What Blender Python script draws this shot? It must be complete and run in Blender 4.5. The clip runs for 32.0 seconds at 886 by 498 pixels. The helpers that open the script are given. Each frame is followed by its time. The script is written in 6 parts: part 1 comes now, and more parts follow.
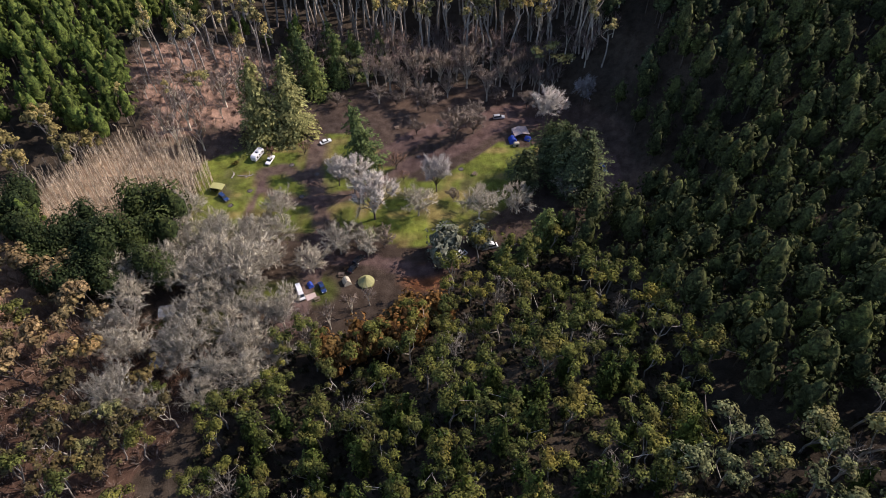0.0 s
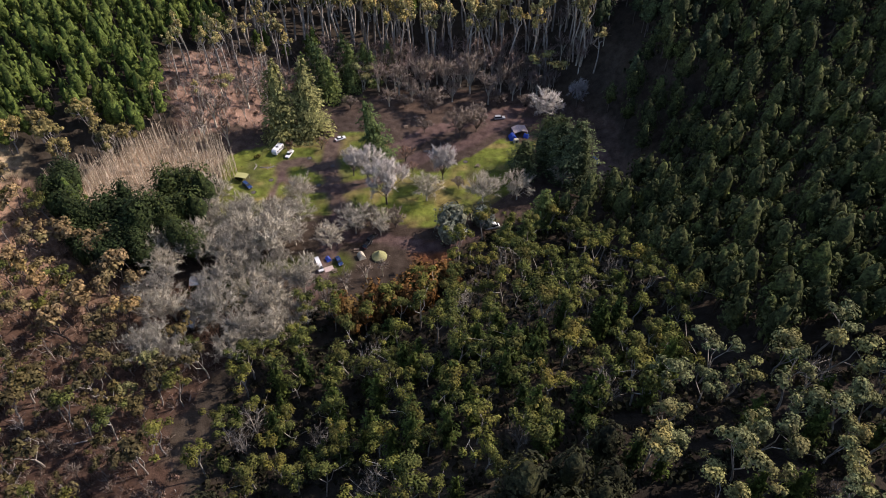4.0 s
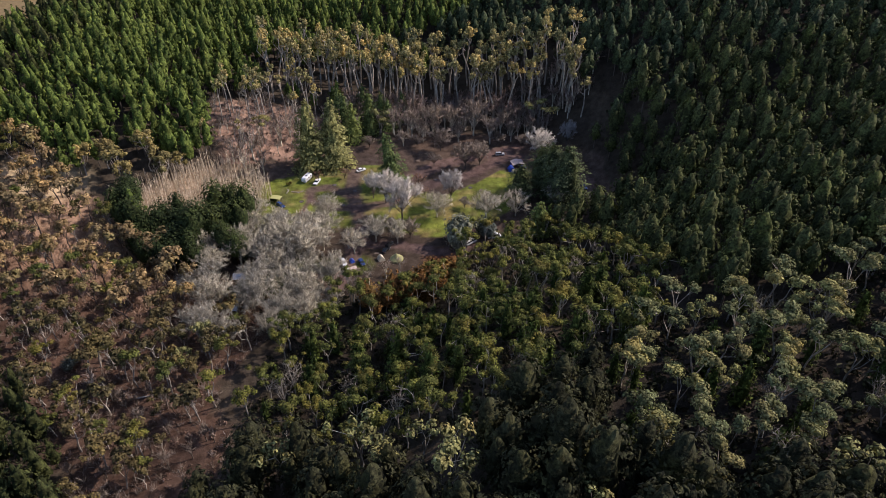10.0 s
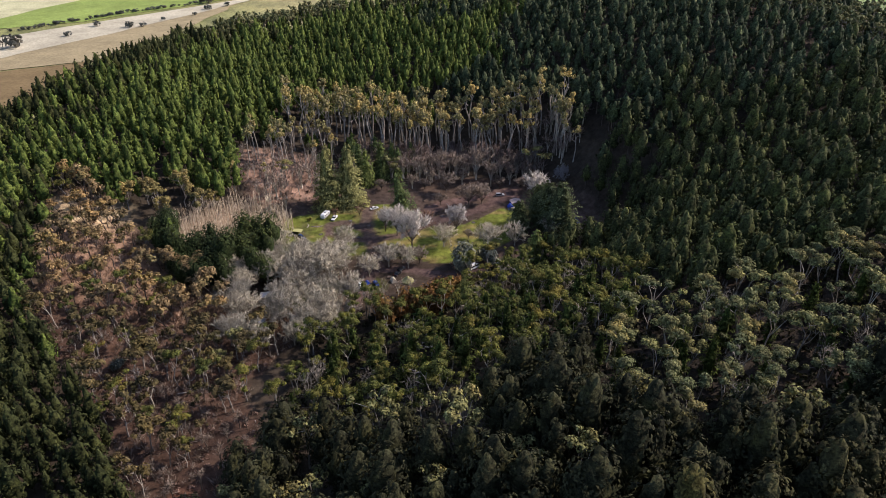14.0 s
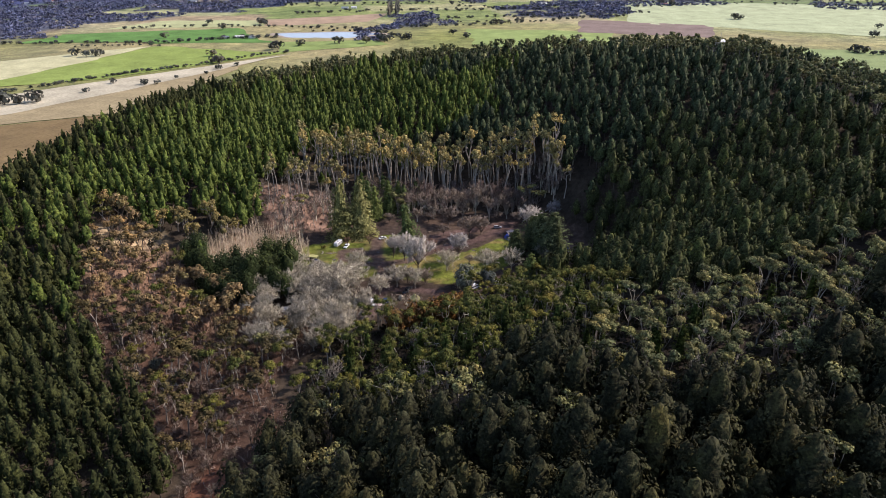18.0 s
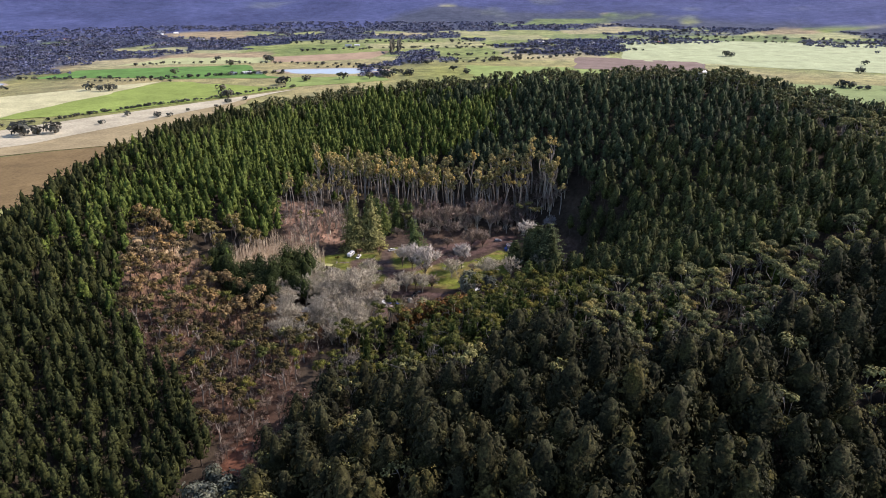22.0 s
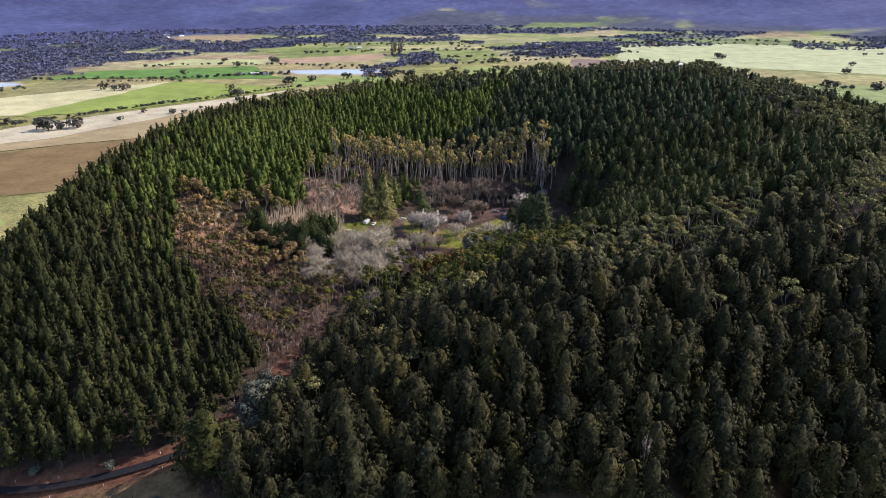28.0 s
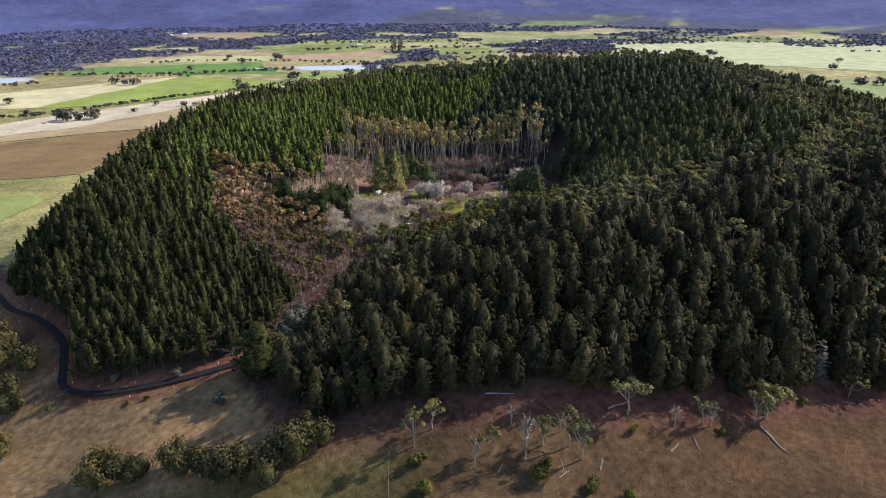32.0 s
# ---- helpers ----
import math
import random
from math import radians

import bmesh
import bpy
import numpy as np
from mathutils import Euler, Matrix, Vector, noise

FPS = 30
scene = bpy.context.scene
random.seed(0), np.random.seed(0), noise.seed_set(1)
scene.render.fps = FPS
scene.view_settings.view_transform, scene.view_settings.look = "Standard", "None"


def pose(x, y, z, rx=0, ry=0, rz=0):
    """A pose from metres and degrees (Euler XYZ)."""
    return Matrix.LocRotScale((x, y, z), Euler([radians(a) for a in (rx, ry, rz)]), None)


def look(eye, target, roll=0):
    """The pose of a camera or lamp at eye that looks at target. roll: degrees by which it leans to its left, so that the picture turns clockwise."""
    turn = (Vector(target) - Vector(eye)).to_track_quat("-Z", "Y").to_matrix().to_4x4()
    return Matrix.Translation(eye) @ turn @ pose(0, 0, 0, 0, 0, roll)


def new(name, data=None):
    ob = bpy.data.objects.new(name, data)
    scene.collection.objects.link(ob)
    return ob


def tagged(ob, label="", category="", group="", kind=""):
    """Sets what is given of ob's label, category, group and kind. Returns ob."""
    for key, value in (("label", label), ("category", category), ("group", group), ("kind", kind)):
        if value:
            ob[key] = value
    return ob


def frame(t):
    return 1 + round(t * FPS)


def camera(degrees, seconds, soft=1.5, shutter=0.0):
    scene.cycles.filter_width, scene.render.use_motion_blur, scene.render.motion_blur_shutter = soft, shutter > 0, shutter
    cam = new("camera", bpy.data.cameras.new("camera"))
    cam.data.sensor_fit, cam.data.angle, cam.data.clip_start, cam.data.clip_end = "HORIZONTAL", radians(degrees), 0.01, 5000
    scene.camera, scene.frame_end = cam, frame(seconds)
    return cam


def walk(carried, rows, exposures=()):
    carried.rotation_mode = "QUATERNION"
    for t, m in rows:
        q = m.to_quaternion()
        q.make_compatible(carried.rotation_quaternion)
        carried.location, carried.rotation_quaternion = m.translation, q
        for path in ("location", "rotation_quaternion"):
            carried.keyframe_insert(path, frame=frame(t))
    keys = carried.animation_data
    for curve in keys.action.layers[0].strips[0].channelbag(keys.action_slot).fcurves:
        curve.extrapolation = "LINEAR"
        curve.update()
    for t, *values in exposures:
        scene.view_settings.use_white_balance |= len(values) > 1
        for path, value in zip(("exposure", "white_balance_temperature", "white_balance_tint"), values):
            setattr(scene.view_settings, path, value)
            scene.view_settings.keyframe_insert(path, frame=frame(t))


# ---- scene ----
cam = camera(66.0, 32.0, 0.9)
PATH = [
    (0, (-0.441, -6.223, 169.415), (-0.45, -4.894, 167.92), -0.1),
    (3, (-2.472, -28.556, 168.926), (-2.477, -27.162, 167.492), 0.1),
    (6, (-4.297, -51.337, 168.231), (-4.303, -49.86, 166.882), -0.2),
    (9, (-5.526, -76.176, 167.726), (-5.534, -74.611, 166.481), -0.1),
    (11, (-6.271, -93.512, 167.509), (-6.285, -91.886, 166.344), -0.2),
    (13, (-7.004, -111.898, 167.362), (-7.022, -110.212, 166.286), -0.4),
    (17, (-10.407, -149.073, 167.265), (-10.413, -147.288, 166.363), 0.0),
    (18.5, (-11.698, -162.609, 167.386), (-11.702, -160.805, 166.523), 0.1),
    (20, (-12.918, -175.853, 167.431), (-12.921, -174.031, 166.608), 0.1),
    (21, (-13.69, -184.717, 167.557), (-13.693, -182.882, 166.762), 0.1),
    (22, (-14.349, -193.546, 167.704), (-14.352, -191.705, 166.923), 0.1),
    (23, (-14.731, -202.368, 167.801), (-14.735, -200.524, 167.025), 0.1),
    (24, (-15.19, -211.566, 167.755), (-15.194, -209.721, 166.984), 0.1),
    (26.5, (-16.936, -237.171, 167.358), (-16.937, -235.325, 166.59), 0.2),
    (28, (-18.256, -256.605, 167.012), (-18.256, -254.759, 166.243), 0.1),
    (30, (-20.822, -286.656, 166.203), (-20.818, -284.81, 165.433), 0.1),
    (32, (-23.127, -316.862, 165.284), (-23.12, -315.016, 164.514), 0.1),
]
walk(cam, [(t, look(eye, target, roll)) for t, eye, target, roll in PATH], [(0, 0.54, 6500, 20), (14, 0.54, 6500, 20), (24, 0.6, 6500, 20), (32, 0.6, 6500, 20)])

# ---- world and sun ----
SUN_AZ, SUN_EL = 21.0, 39.0  # bearing from +x towards +y, and height of the sun
world = bpy.data.worlds.new("sky")
scene.world = world
world.use_nodes = True
wn = world.node_tree
sky = wn.nodes.new("ShaderNodeTexSky")
sky.sky_type, sky.sun_disc = "NISHITA", False
sky.sun_elevation, sky.sun_rotation = radians(SUN_EL), radians(90 - SUN_AZ)
sky.altitude, sky.air_density, sky.dust_density = 500, 1.0, 1.0
wn.links.new(sky.outputs[0], wn.nodes["Background"].inputs[0])
wn.nodes["Background"].inputs[1].default_value = 0.15
sun = new("sun", bpy.data.lights.new("sun", "SUN"))
sun.data.energy, sun.data.angle, sun.data.color = 4.0, radians(0.5), (1.0, 0.91, 0.80)
sx, sy, sz = (math.cos(radians(SUN_EL)) * math.cos(radians(SUN_AZ)), math.cos(radians(SUN_EL)) * math.sin(radians(SUN_AZ)), math.sin(radians(SUN_EL)))
sun.matrix_world = look((sx * 900, sy * 900 + 150, sz * 900), (0, 150, 0))

# ---- materials ----


def nodes_of(name):
    m = bpy.data.materials.new(name)
    m.use_nodes = True
    t = m.node_tree
    return m, t, t.nodes["Principled BSDF"], t.nodes["Material Output"]


def noise_node(t, scale, detail=4.0, coord=None, rough=0.55):
    n = t.nodes.new("ShaderNodeTexNoise")
    n.inputs["Scale"].default_value, n.inputs["Detail"].default_value, n.inputs["Roughness"].default_value = scale, detail, rough
    if coord is None:
        coord = t.nodes.new("ShaderNodeNewGeometry").outputs["Position"]
    t.links.new(coord, n.inputs["Vector"])
    return n.outputs["Fac"]


def ramp_node(t, fac, stops):
    r = t.nodes.new("ShaderNodeValToRGB")
    while len(r.color_ramp.elements) < len(stops):
        r.color_ramp.elements.new(0.5)
    for e, (p, c) in zip(r.color_ramp.elements, stops):
        e.position, e.color = p, (*c, 1) if len(c) == 3 else c
    t.links.new(fac, r.inputs[0])
    return r.outputs[0]


def mix_node(t, a, b, fac, mode="MIX"):
    m = t.nodes.new("ShaderNodeMix")
    m.data_type, m.blend_type = "RGBA", mode
    for sock, v in ((m.inputs[0], fac), (m.inputs[6], a), (m.inputs[7], b)):
        if isinstance(v, (int, float)):
            sock.default_value = v
        elif isinstance(v, tuple):
            sock.default_value = (*v, 1)
        else:
            t.links.new(v, sock)
    return m.outputs[2]


def bump_node(t, bsdf, height, strength, distance=0.1):
    b = t.nodes.new("ShaderNodeBump")
    b.inputs["Strength"].default_value, b.inputs["Distance"].default_value = strength, distance
    t.links.new(height, b.inputs["Height"])
    t.links.new(b.outputs[0], bsdf.inputs["Normal"])


def foliage(name, dark, light, turn, thin=0.12, patch=0.11, grain=1.3):
    """Leaves: tone varies from spray to spray, from tree to tree, and in larger patches."""
    m, t, b, out = nodes_of(name)
    geo = t.nodes.new("ShaderNodeNewGeometry")
    c = ramp_node(t, geo.outputs["Random Per Island"], [(0.0, dark), (1.0, light)])
    c = mix_node(t, c, turn, ramp_node(t, noise_node(t, patch, 2.0, geo.outputs["Position"]), [(0.48, (0, 0, 0)), (0.68, (0.75, 0.75, 0.75))]))
    c = mix_node(t, c, ramp_node(t, noise_node(t, patch * 3.1, 1.0, geo.outputs["Position"]), [(0.3, (0.55, 0.55, 0.55)), (0.7, (1.3, 1.3, 1.3))]), 1.0, "MULTIPLY")
    fine = noise_node(t, grain, 2.0, geo.outputs["Position"], 0.6)
    c = mix_node(t, c, ramp_node(t, fine, [(0.34, (0.42, 0.42, 0.42)), (0.66, (1.5, 1.5, 1.5))]), 1.0, "MULTIPLY")
    if grain > 0.5:
        bump_node(t, b, fine, 0.7, 0.6 / grain)
    tree = t.nodes.new("ShaderNodeObjectInfo")
    c = mix_node(t, c, ramp_node(t, tree.outputs["Random"], [(0.0, (0.68, 0.74, 0.80)), (0.5, (1.0, 1.0, 1.0)), (1.0, (1.34, 1.24, 1.05))]), 1.0, "MULTIPLY")
    t.links.new(c, b.inputs["Base Color"])
    b.inputs["Roughness"].default_value, b.inputs["Specular IOR Level"].default_value = 0.8, 0.1
    if thin:
        tr, mx = t.nodes.new("ShaderNodeBsdfTranslucent"), t.nodes.new("ShaderNodeMixShader")
        t.links.new(c, tr.inputs[0])
        mx.inputs[0].default_value = thin
        t.links.new(b.outputs[0], mx.inputs[1])
        t.links.new(tr.outputs[0], mx.inputs[2])
        t.links.new(mx.outputs[0], out.inputs[0])
    return m


def bark(name, a, c, scale=1.2):
    m, t, b, _ = nodes_of(name)
    f = noise_node(t, scale, 5.0)
    col = ramp_node(t, f, [(0.32, a), (0.68, c)])
    geo = t.nodes.new("ShaderNodeNewGeometry")
    col = mix_node(t, col, ramp_node(t, geo.outputs["Random Per Island"], [(0, (0.72, 0.72, 0.72)), (1, (1.15, 1.12, 1.1))]), 1.0, "MULTIPLY")
    tree = t.nodes.new("ShaderNodeObjectInfo")
    col = mix_node(t, col, ramp_node(t, tree.outputs["Random"], [(0, (0.72, 0.74, 0.78)), (1, (1.12, 1.10, 1.06))]), 1.0, "MULTIPLY")
    t.links.new(col, b.inputs["Base Color"])
    b.inputs["Roughness"].default_value = 0.85
    return m


def plain(name, c, rough=0.5, metal=0.0, wear=0.15, scale=2.0, coat=0.0):
    m, t, b, _ = nodes_of(name)
    f = noise_node(t, scale, 4.0)
    lo = tuple(v * (1 - wear) for v in c)
    t.links.new(ramp_node(t, f, [(0.3, lo), (0.65, c)]), b.inputs["Base Color"])
    b.inputs["Roughness"].default_value, b.inputs["Metallic"].default_value, b.inputs["Coat Weight"].default_value = rough, metal, coat
    return m


# one needle green in two copies: sunlit inner wall, cloud-shaded outer slope
M_PLANT = foliage("lit_plantation_needles", (0.034, 0.053, 0.012), (0.115, 0.151, 0.031), (0.120, 0.144, 0.029))
M_SHADEPLANT = foliage("shaded_plantation_needles", (0.013, 0.018, 0.006), (0.045, 0.053, 0.019), (0.050, 0.056, 0.017))
M_PINE = foliage("pine_needles", (0.018, 0.019, 0.010), (0.057, 0.057, 0.026), (0.062, 0.060, 0.020))
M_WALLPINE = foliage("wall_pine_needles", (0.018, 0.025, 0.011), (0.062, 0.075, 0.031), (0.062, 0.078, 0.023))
# brighter copy of the wall pine green, standing in for sunlit treetops
M_LITWALL = foliage("lit_wall_pine_needles", (0.024, 0.034, 0.016), (0.092, 0.110, 0.050), (0.085, 0.104, 0.038))
M_LOWSCRUB = foliage("dull_scrub_gum_leaves", (0.062, 0.050, 0.024), (0.135, 0.106, 0.045), (0.115, 0.092, 0.032))
M_OLDPINE = foliage("old_pine_needles", (0.040, 0.055, 0.030), (0.105, 0.125, 0.058), (0.07, 0.085, 0.032), 0.15)
M_SOFTPINE = foliage("young_pine_needles", (0.040, 0.062, 0.016), (0.095, 0.125, 0.030), (0.08, 0.095, 0.024), 0.25, 0.2)
M_GUM = foliage("gum_leaves", (0.050, 0.062, 0.017), (0.145, 0.153, 0.038), (0.150, 0.122, 0.033))
M_PALE_GUM = foliage("pale_gum_leaves", (0.084, 0.096, 0.040), (0.235, 0.235, 0.100), (0.235, 0.19, 0.072))
M_TALL = foliage("tall_gum_leaves", (0.18, 0.162, 0.064), (0.44, 0.365, 0.150), (0.48, 0.34, 0.125))
M_SCRUB = foliage("scrub_gum_leaves", (0.14, 0.095, 0.048), (0.32, 0.220, 0.105), (0.215, 0.172, 0.062))
M_RUST = foliage("rusty_wattle_leaves", (0.13, 0.060, 0.020), (0.26, 0.125, 0.036), (0.15, 0.105, 0.030))
M_CYPRESS = foliage("cypress_leaves", (0.020, 0.032, 0.014), (0.055, 0.072, 0.022), (0.040, 0.055, 0.016), 0.1)
M_FIR = foliage("fir_needles", (0.105, 0.118, 0.050), (0.27, 0.275, 0.120), (0.21, 0.21, 0.08), 0.15)
M_GREENFIR = foliage("green_fir_needles", (0.060, 0.092, 0.032), (0.165, 0.20, 0.064), (0.12, 0.15, 0.05), 0.15)
M_WATTLE = foliage("silver_wattle_leaves", (0.075, 0.092, 0.076), (0.175, 0.190, 0.155), (0.11, 0.12, 0.08))
M_FARLEAF = foliage("paddock_tree_leaves", (0.060, 0.068, 0.060), (0.12, 0.125, 0.10), (0.17, 0.15, 0.115), 0.1, 0.02)
# the blue of distant haze is mixed into these leaf colours
M_HAZEWOOD = foliage("hazy_wood_leaves", (0.078, 0.094, 0.172), (0.112, 0.128, 0.212), (0.15, 0.145, 0.18), 0.0, 0.01, 0.12)
M_BARK = bark("grey_brown_bark", (0.055, 0.044, 0.036), (0.13, 0.105, 0.085))
M_WHITE = bark("white_gum_bark", (0.17, 0.15, 0.125), (0.40, 0.37, 0.32), 0.8)
M_GREYGUM = bark("grey_gum_bark", (0.20, 0.175, 0.145), (0.44, 0.40, 0.34), 0.8)
M_TWIG = bark("pale_bare_twigs", (0.42, 0.388, 0.305), (0.68, 0.63, 0.51), 0.35)
M_SILVER = bark("silver_bare_twigs", (0.56, 0.53, 0.49), (0.82, 0.78, 0.74), 0.35)
M_BROWNTWIG = bark("brown_bare_twigs", (0.20, 0.16, 0.13), (0.36, 0.30, 0.25), 0.35)
M_PINKTWIG = bark("pinkish_bare_twigs", (0.22, 0.16, 0.135), (0.42, 0.315, 0.275), 0.35)
M_SCRUBTWIG = bark("tawny_bare_twigs", (0.30, 0.20, 0.14), (0.52, 0.37, 0.27), 0.35)
M_POLE = bark("pale_sapling_twigs", (0.44, 0.37, 0.28), (0.70, 0.61, 0.48), 0.35)
M_REDTWIG = bark("reddish_twigs", (0.17, 0.095, 0.06), (0.33, 0.19, 0.12), 0.35)
M_DEAD = bark("bleached_dead_wood", (0.22, 0.19, 0.165), (0.48, 0.44, 0.40), 1.0)
M_BRACKEN = foliage("dead_bracken", (0.16, 0.095, 0.072), (0.27, 0.175, 0.13), (0.18, 0.125, 0.09), 0.1)
M_TUSSOCK = foliage("tussock_grass", (0.19, 0.135, 0.075), (0.36, 0.28, 0.165), (0.20, 0.16, 0.08), 0.35)
M_TURF = foliage("green_turf", (0.07, 0.095, 0.016), (0.15, 0.185, 0.032), (0.16, 0.15, 0.05), 0.15, 0.2)

# ground sheet: colour of the cover by place, broken up by grain
M_GROUND, gt, gb, _ = nodes_of("ground_cover")
att = gt.nodes.new("ShaderNodeAttribute")
att.attribute_name = "cover"
gcol = mix_node(gt, att.outputs["Color"], ramp_node(gt, noise_node(gt, 0.35, 6.0), [(0.28, (0.55, 0.52, 0.5)), (0.72, (1.4, 1.42, 1.45))]), att.outputs["Alpha"], "MULTIPLY")
gcol = mix_node(gt, gcol, ramp_node(gt, noise_node(gt, 0.022, 7.0, None, 0.68), [(0.3, (0.68, 0.70, 0.74)), (0.7, (1.3, 1.28, 1.24))]), att.outputs["Alpha"], "MULTIPLY")
gcol = mix_node(gt, gcol, ramp_node(gt, noise_node(gt, 2.6, 5.0, None, 0.7), [(0.3, (0.6, 0.6, 0.62)), (0.7, (1.35, 1.33, 1.3))]), att.outputs["Alpha"], "MULTIPLY")
gcol = mix_node(gt, gcol, ramp_node(gt, noise_node(gt, 0.006, 5.0, None, 0.6), [(0.35, (0.78, 0.82, 0.8)), (0.65, (1.16, 1.12, 1.05))]), att.outputs["Alpha"], "MULTIPLY")
gcol = mix_node(gt, gcol, ramp_node(gt, noise_node(gt, 0.03, 4.0, None, 0.7), [(0.35, (0.72, 0.73, 0.76)), (0.65, (1.25, 1.22, 1.2))]), att.outputs["Alpha"], "MULTIPLY")
gt.links.new(gcol, gb.inputs["Base Color"])
gb.inputs["Roughness"].default_value, gb.inputs["Specular IOR Level"].default_value = 0.95, 0.1
bump_node(gt, gb, noise_node(gt, 1.7, 6.0, None, 0.7), 0.8, 0.35)

# ---- the lie of the land: a breached crater on a plain ----
CX, CY = -20.0, 170.0
RIM = [  # bearing, radius of the floor, radius of the rim, height of the rim, level of the land outside
    (0, 85, 262, 64, -20), (24, 85, 262, 70, -40), (40, 82, 258, 75, -50), (60, 88, 274, 63, -60), (90, 104, 290, 46, -60), (116, 94, 312, 32, -55),
    (152, 62, 226, 40, -40), (180, 84, 222, 27, -36), (212, 112, 220, 14, -30), (228, 130, 222, 5, -26), (242, 150, 226, -4, -23), (254, 140, 232, -1, -15),
    (266, 90, 225, 19, -2), (277, 62, 212, 33, 4), (291, 56, 214, 41, 6), (310, 62, 222, 45, 4), (335, 75, 250, 57, -6),
]


def vnoise(x, y, step, seed):
    """Smooth value noise from 0 to 1 on a lattice of that step."""
    x, y = np.asarray(x, float) / step, np.asarray(y, float) / step
    i, j = np.floor(x).astype(np.int64), np.floor(y).astype(np.int64)
    u, v = x - i, y - j
    u, v = u * u * (3 - 2 * u), v * v * (3 - 2 * v)

    def h(a, b):
        n = (a * 374761393 + b * 668265263 + seed * 974634777) & 0x7FFFFFFF
        n = ((n ^ (n >> 13)) * 1274126177) & 0x7FFFFFFF
        return ((n ^ (n >> 16)) & 0xFFFF) / 65535.0

    return (h(i, j) * (1 - u) + h(i + 1, j) * u) * (1 - v) + (h(i, j + 1) * (1 - u) + h(i + 1, j + 1) * u) * v


def rim_at(th):
    a = np.array([row[0] for row in RIM] + [360.0])
    out = np.zeros((4,) + np.shape(th))
    for off in (-8, -4, 0, 4, 8):
        for k in range(4):
            out[k] += np.interp((th + off) % 360, a, [row[k + 1] for row in RIM] + [RIM[0][k + 1]]) / 5
    return out


def height(x, y):
    x, y = np.asarray(x, float), np.asarray(y, float)
    r, th = np.hypot(x - CX, y - CY), np.degrees(np.arctan2(y - CY, x - CX))
    r0, rr, hh, base = rim_at(th)
    t = np.clip((r - r0) / (rr - r0), 0, 1)
    inner = hh * (1 - (1 - t) ** 2) * np.sqrt(np.clip(t * 6, 0, 1))
    outer = -112 + (base + 112) * np.exp(-np.clip(r - rr - 60, 0, None) / 1000.0)
    east = np.clip(1 - np.abs((th + 180 - 8) % 360 - 180) / 62, 0, 1)
    q = np.clip((r - rr) / (95.0 + 210 * np.clip(east * 2, 0, 1)), 0, 1)
    z = np.where(r < rr, inner, outer + (hh - outer) * (1 - q * q * (3 - 2 * q)))
    d = np.hypot(x, y)
    hills = np.clip((d - 3150) / 1100, 0, 1) ** 1.3 * (120 + 110 * vnoise(x, y, 900, 5)) + np.clip((d - 2900) / 700, 0, 1) * 38 * vnoise(x, y, 330, 6)
    return z + hills + 0.7 * (vnoise(x, y, 23, 7) - 0.5) * np.clip((r - r0) / 30, 0, 1)


def at(x, y):
    return float(height(x, y))


def inside(x, y, poly):
    """Which of the places lie in the polygon."""
    x, y = np.asarray(x, float), np.asarray(y, float)
    hit = np.zeros(x.shape, bool)
    for (ax, ay), (bx, by) in zip(poly, poly[1:] + poly[:1]):
        if ay != by:
            hit ^= ((ay > y) != (by > y)) & (x < (bx - ax) * (y - ay) / (by - ay) + ax)
    return hit


def away(x, y, line):
    """Distance of the places from a line of points."""
    x, y = np.asarray(x, float), np.asarray(y, float)
    best = np.full(x.shape, 1e9)
    for (ax, ay), (bx, by) in zip(line, line[1:]):
        dx, dy = bx - ax, by - ay
        t = np.clip(((x - ax) * dx + (y - ay) * dy) / (dx * dx + dy * dy), 0, 1)
        best = np.minimum(best, np.hypot(x - ax - t * dx, y - ay - t * dy))
    return best


CAMP = [(-92, 150), (-95, 200), (-66, 214), (-25, 238), (38, 236), (68, 208), (70, 168), (36, 150), (6, 138), (-14, 114), (-44, 106), (-92, 100), (-104, 122), (-84, 140)]
POLES = [(-146, 152), (-126, 180), (-100, 198), (-84, 176), (-94, 152), (-114, 146)]
TALL = [(-100, 256), (-60, 262), (-40, 258), (0, 250), (36, 246), (58, 238), (64, 246), (50, 272), (0, 286), (-70, 290), (-112, 276)]
REDS = [(-194, 174), (-181, 135), (-165, 82), (-128, 50), (-97, 8), (-70, 46), (-80, 64), (-66, 88), (-92, 104), (-112, 128), (-142, 146), (-160, 156), (-186, 180)]
REDS_HIGH = [(-194, 174), (-181, 135), (-168, 92), (-92, 92), (-92, 104), (-112, 128), (-142, 146), (-160, 156), (-186, 180)]
REDS_LOW = [(-168, 92), (-165, 82), (-128, 50), (-97, 8), (-70, 46), (-80, 64), (-66, 88), (-90, 92)]
GUMS = [(-44, 106), (-14, 114), (6, 138), (36, 150), (56, 122), (62, 62), (22, 32), (-20, 22), (-66, 44), (-66, 88)]
RIDGE = [(26, 18), (48, 62), (90, 62), (120, 76), (168, 84), (170, 62), (122, 34), (96, 8), (52, -4)]
BREACH = [(-97, 8), (-70, 46), (-70, 20), (-84, -30), (-88, -62), (-98, -84), (-112, -50)]
SLOPE = [(-124, 228), (-106, 250), (-60, 256), (-66, 214), (-95, 200), (-112, 192)]
ROAD = [(-345, 122), (-311, 81), (-272, 35), (-238, 6), (-213, -18), (-204, -36), (-198, -49), (-185, -56), (-165, -59), (-144, -58), (-125, -53), (-110, -43), (-98, -22), (-88, 8), (-76, 46), (-62, 84), (-48, 112)]
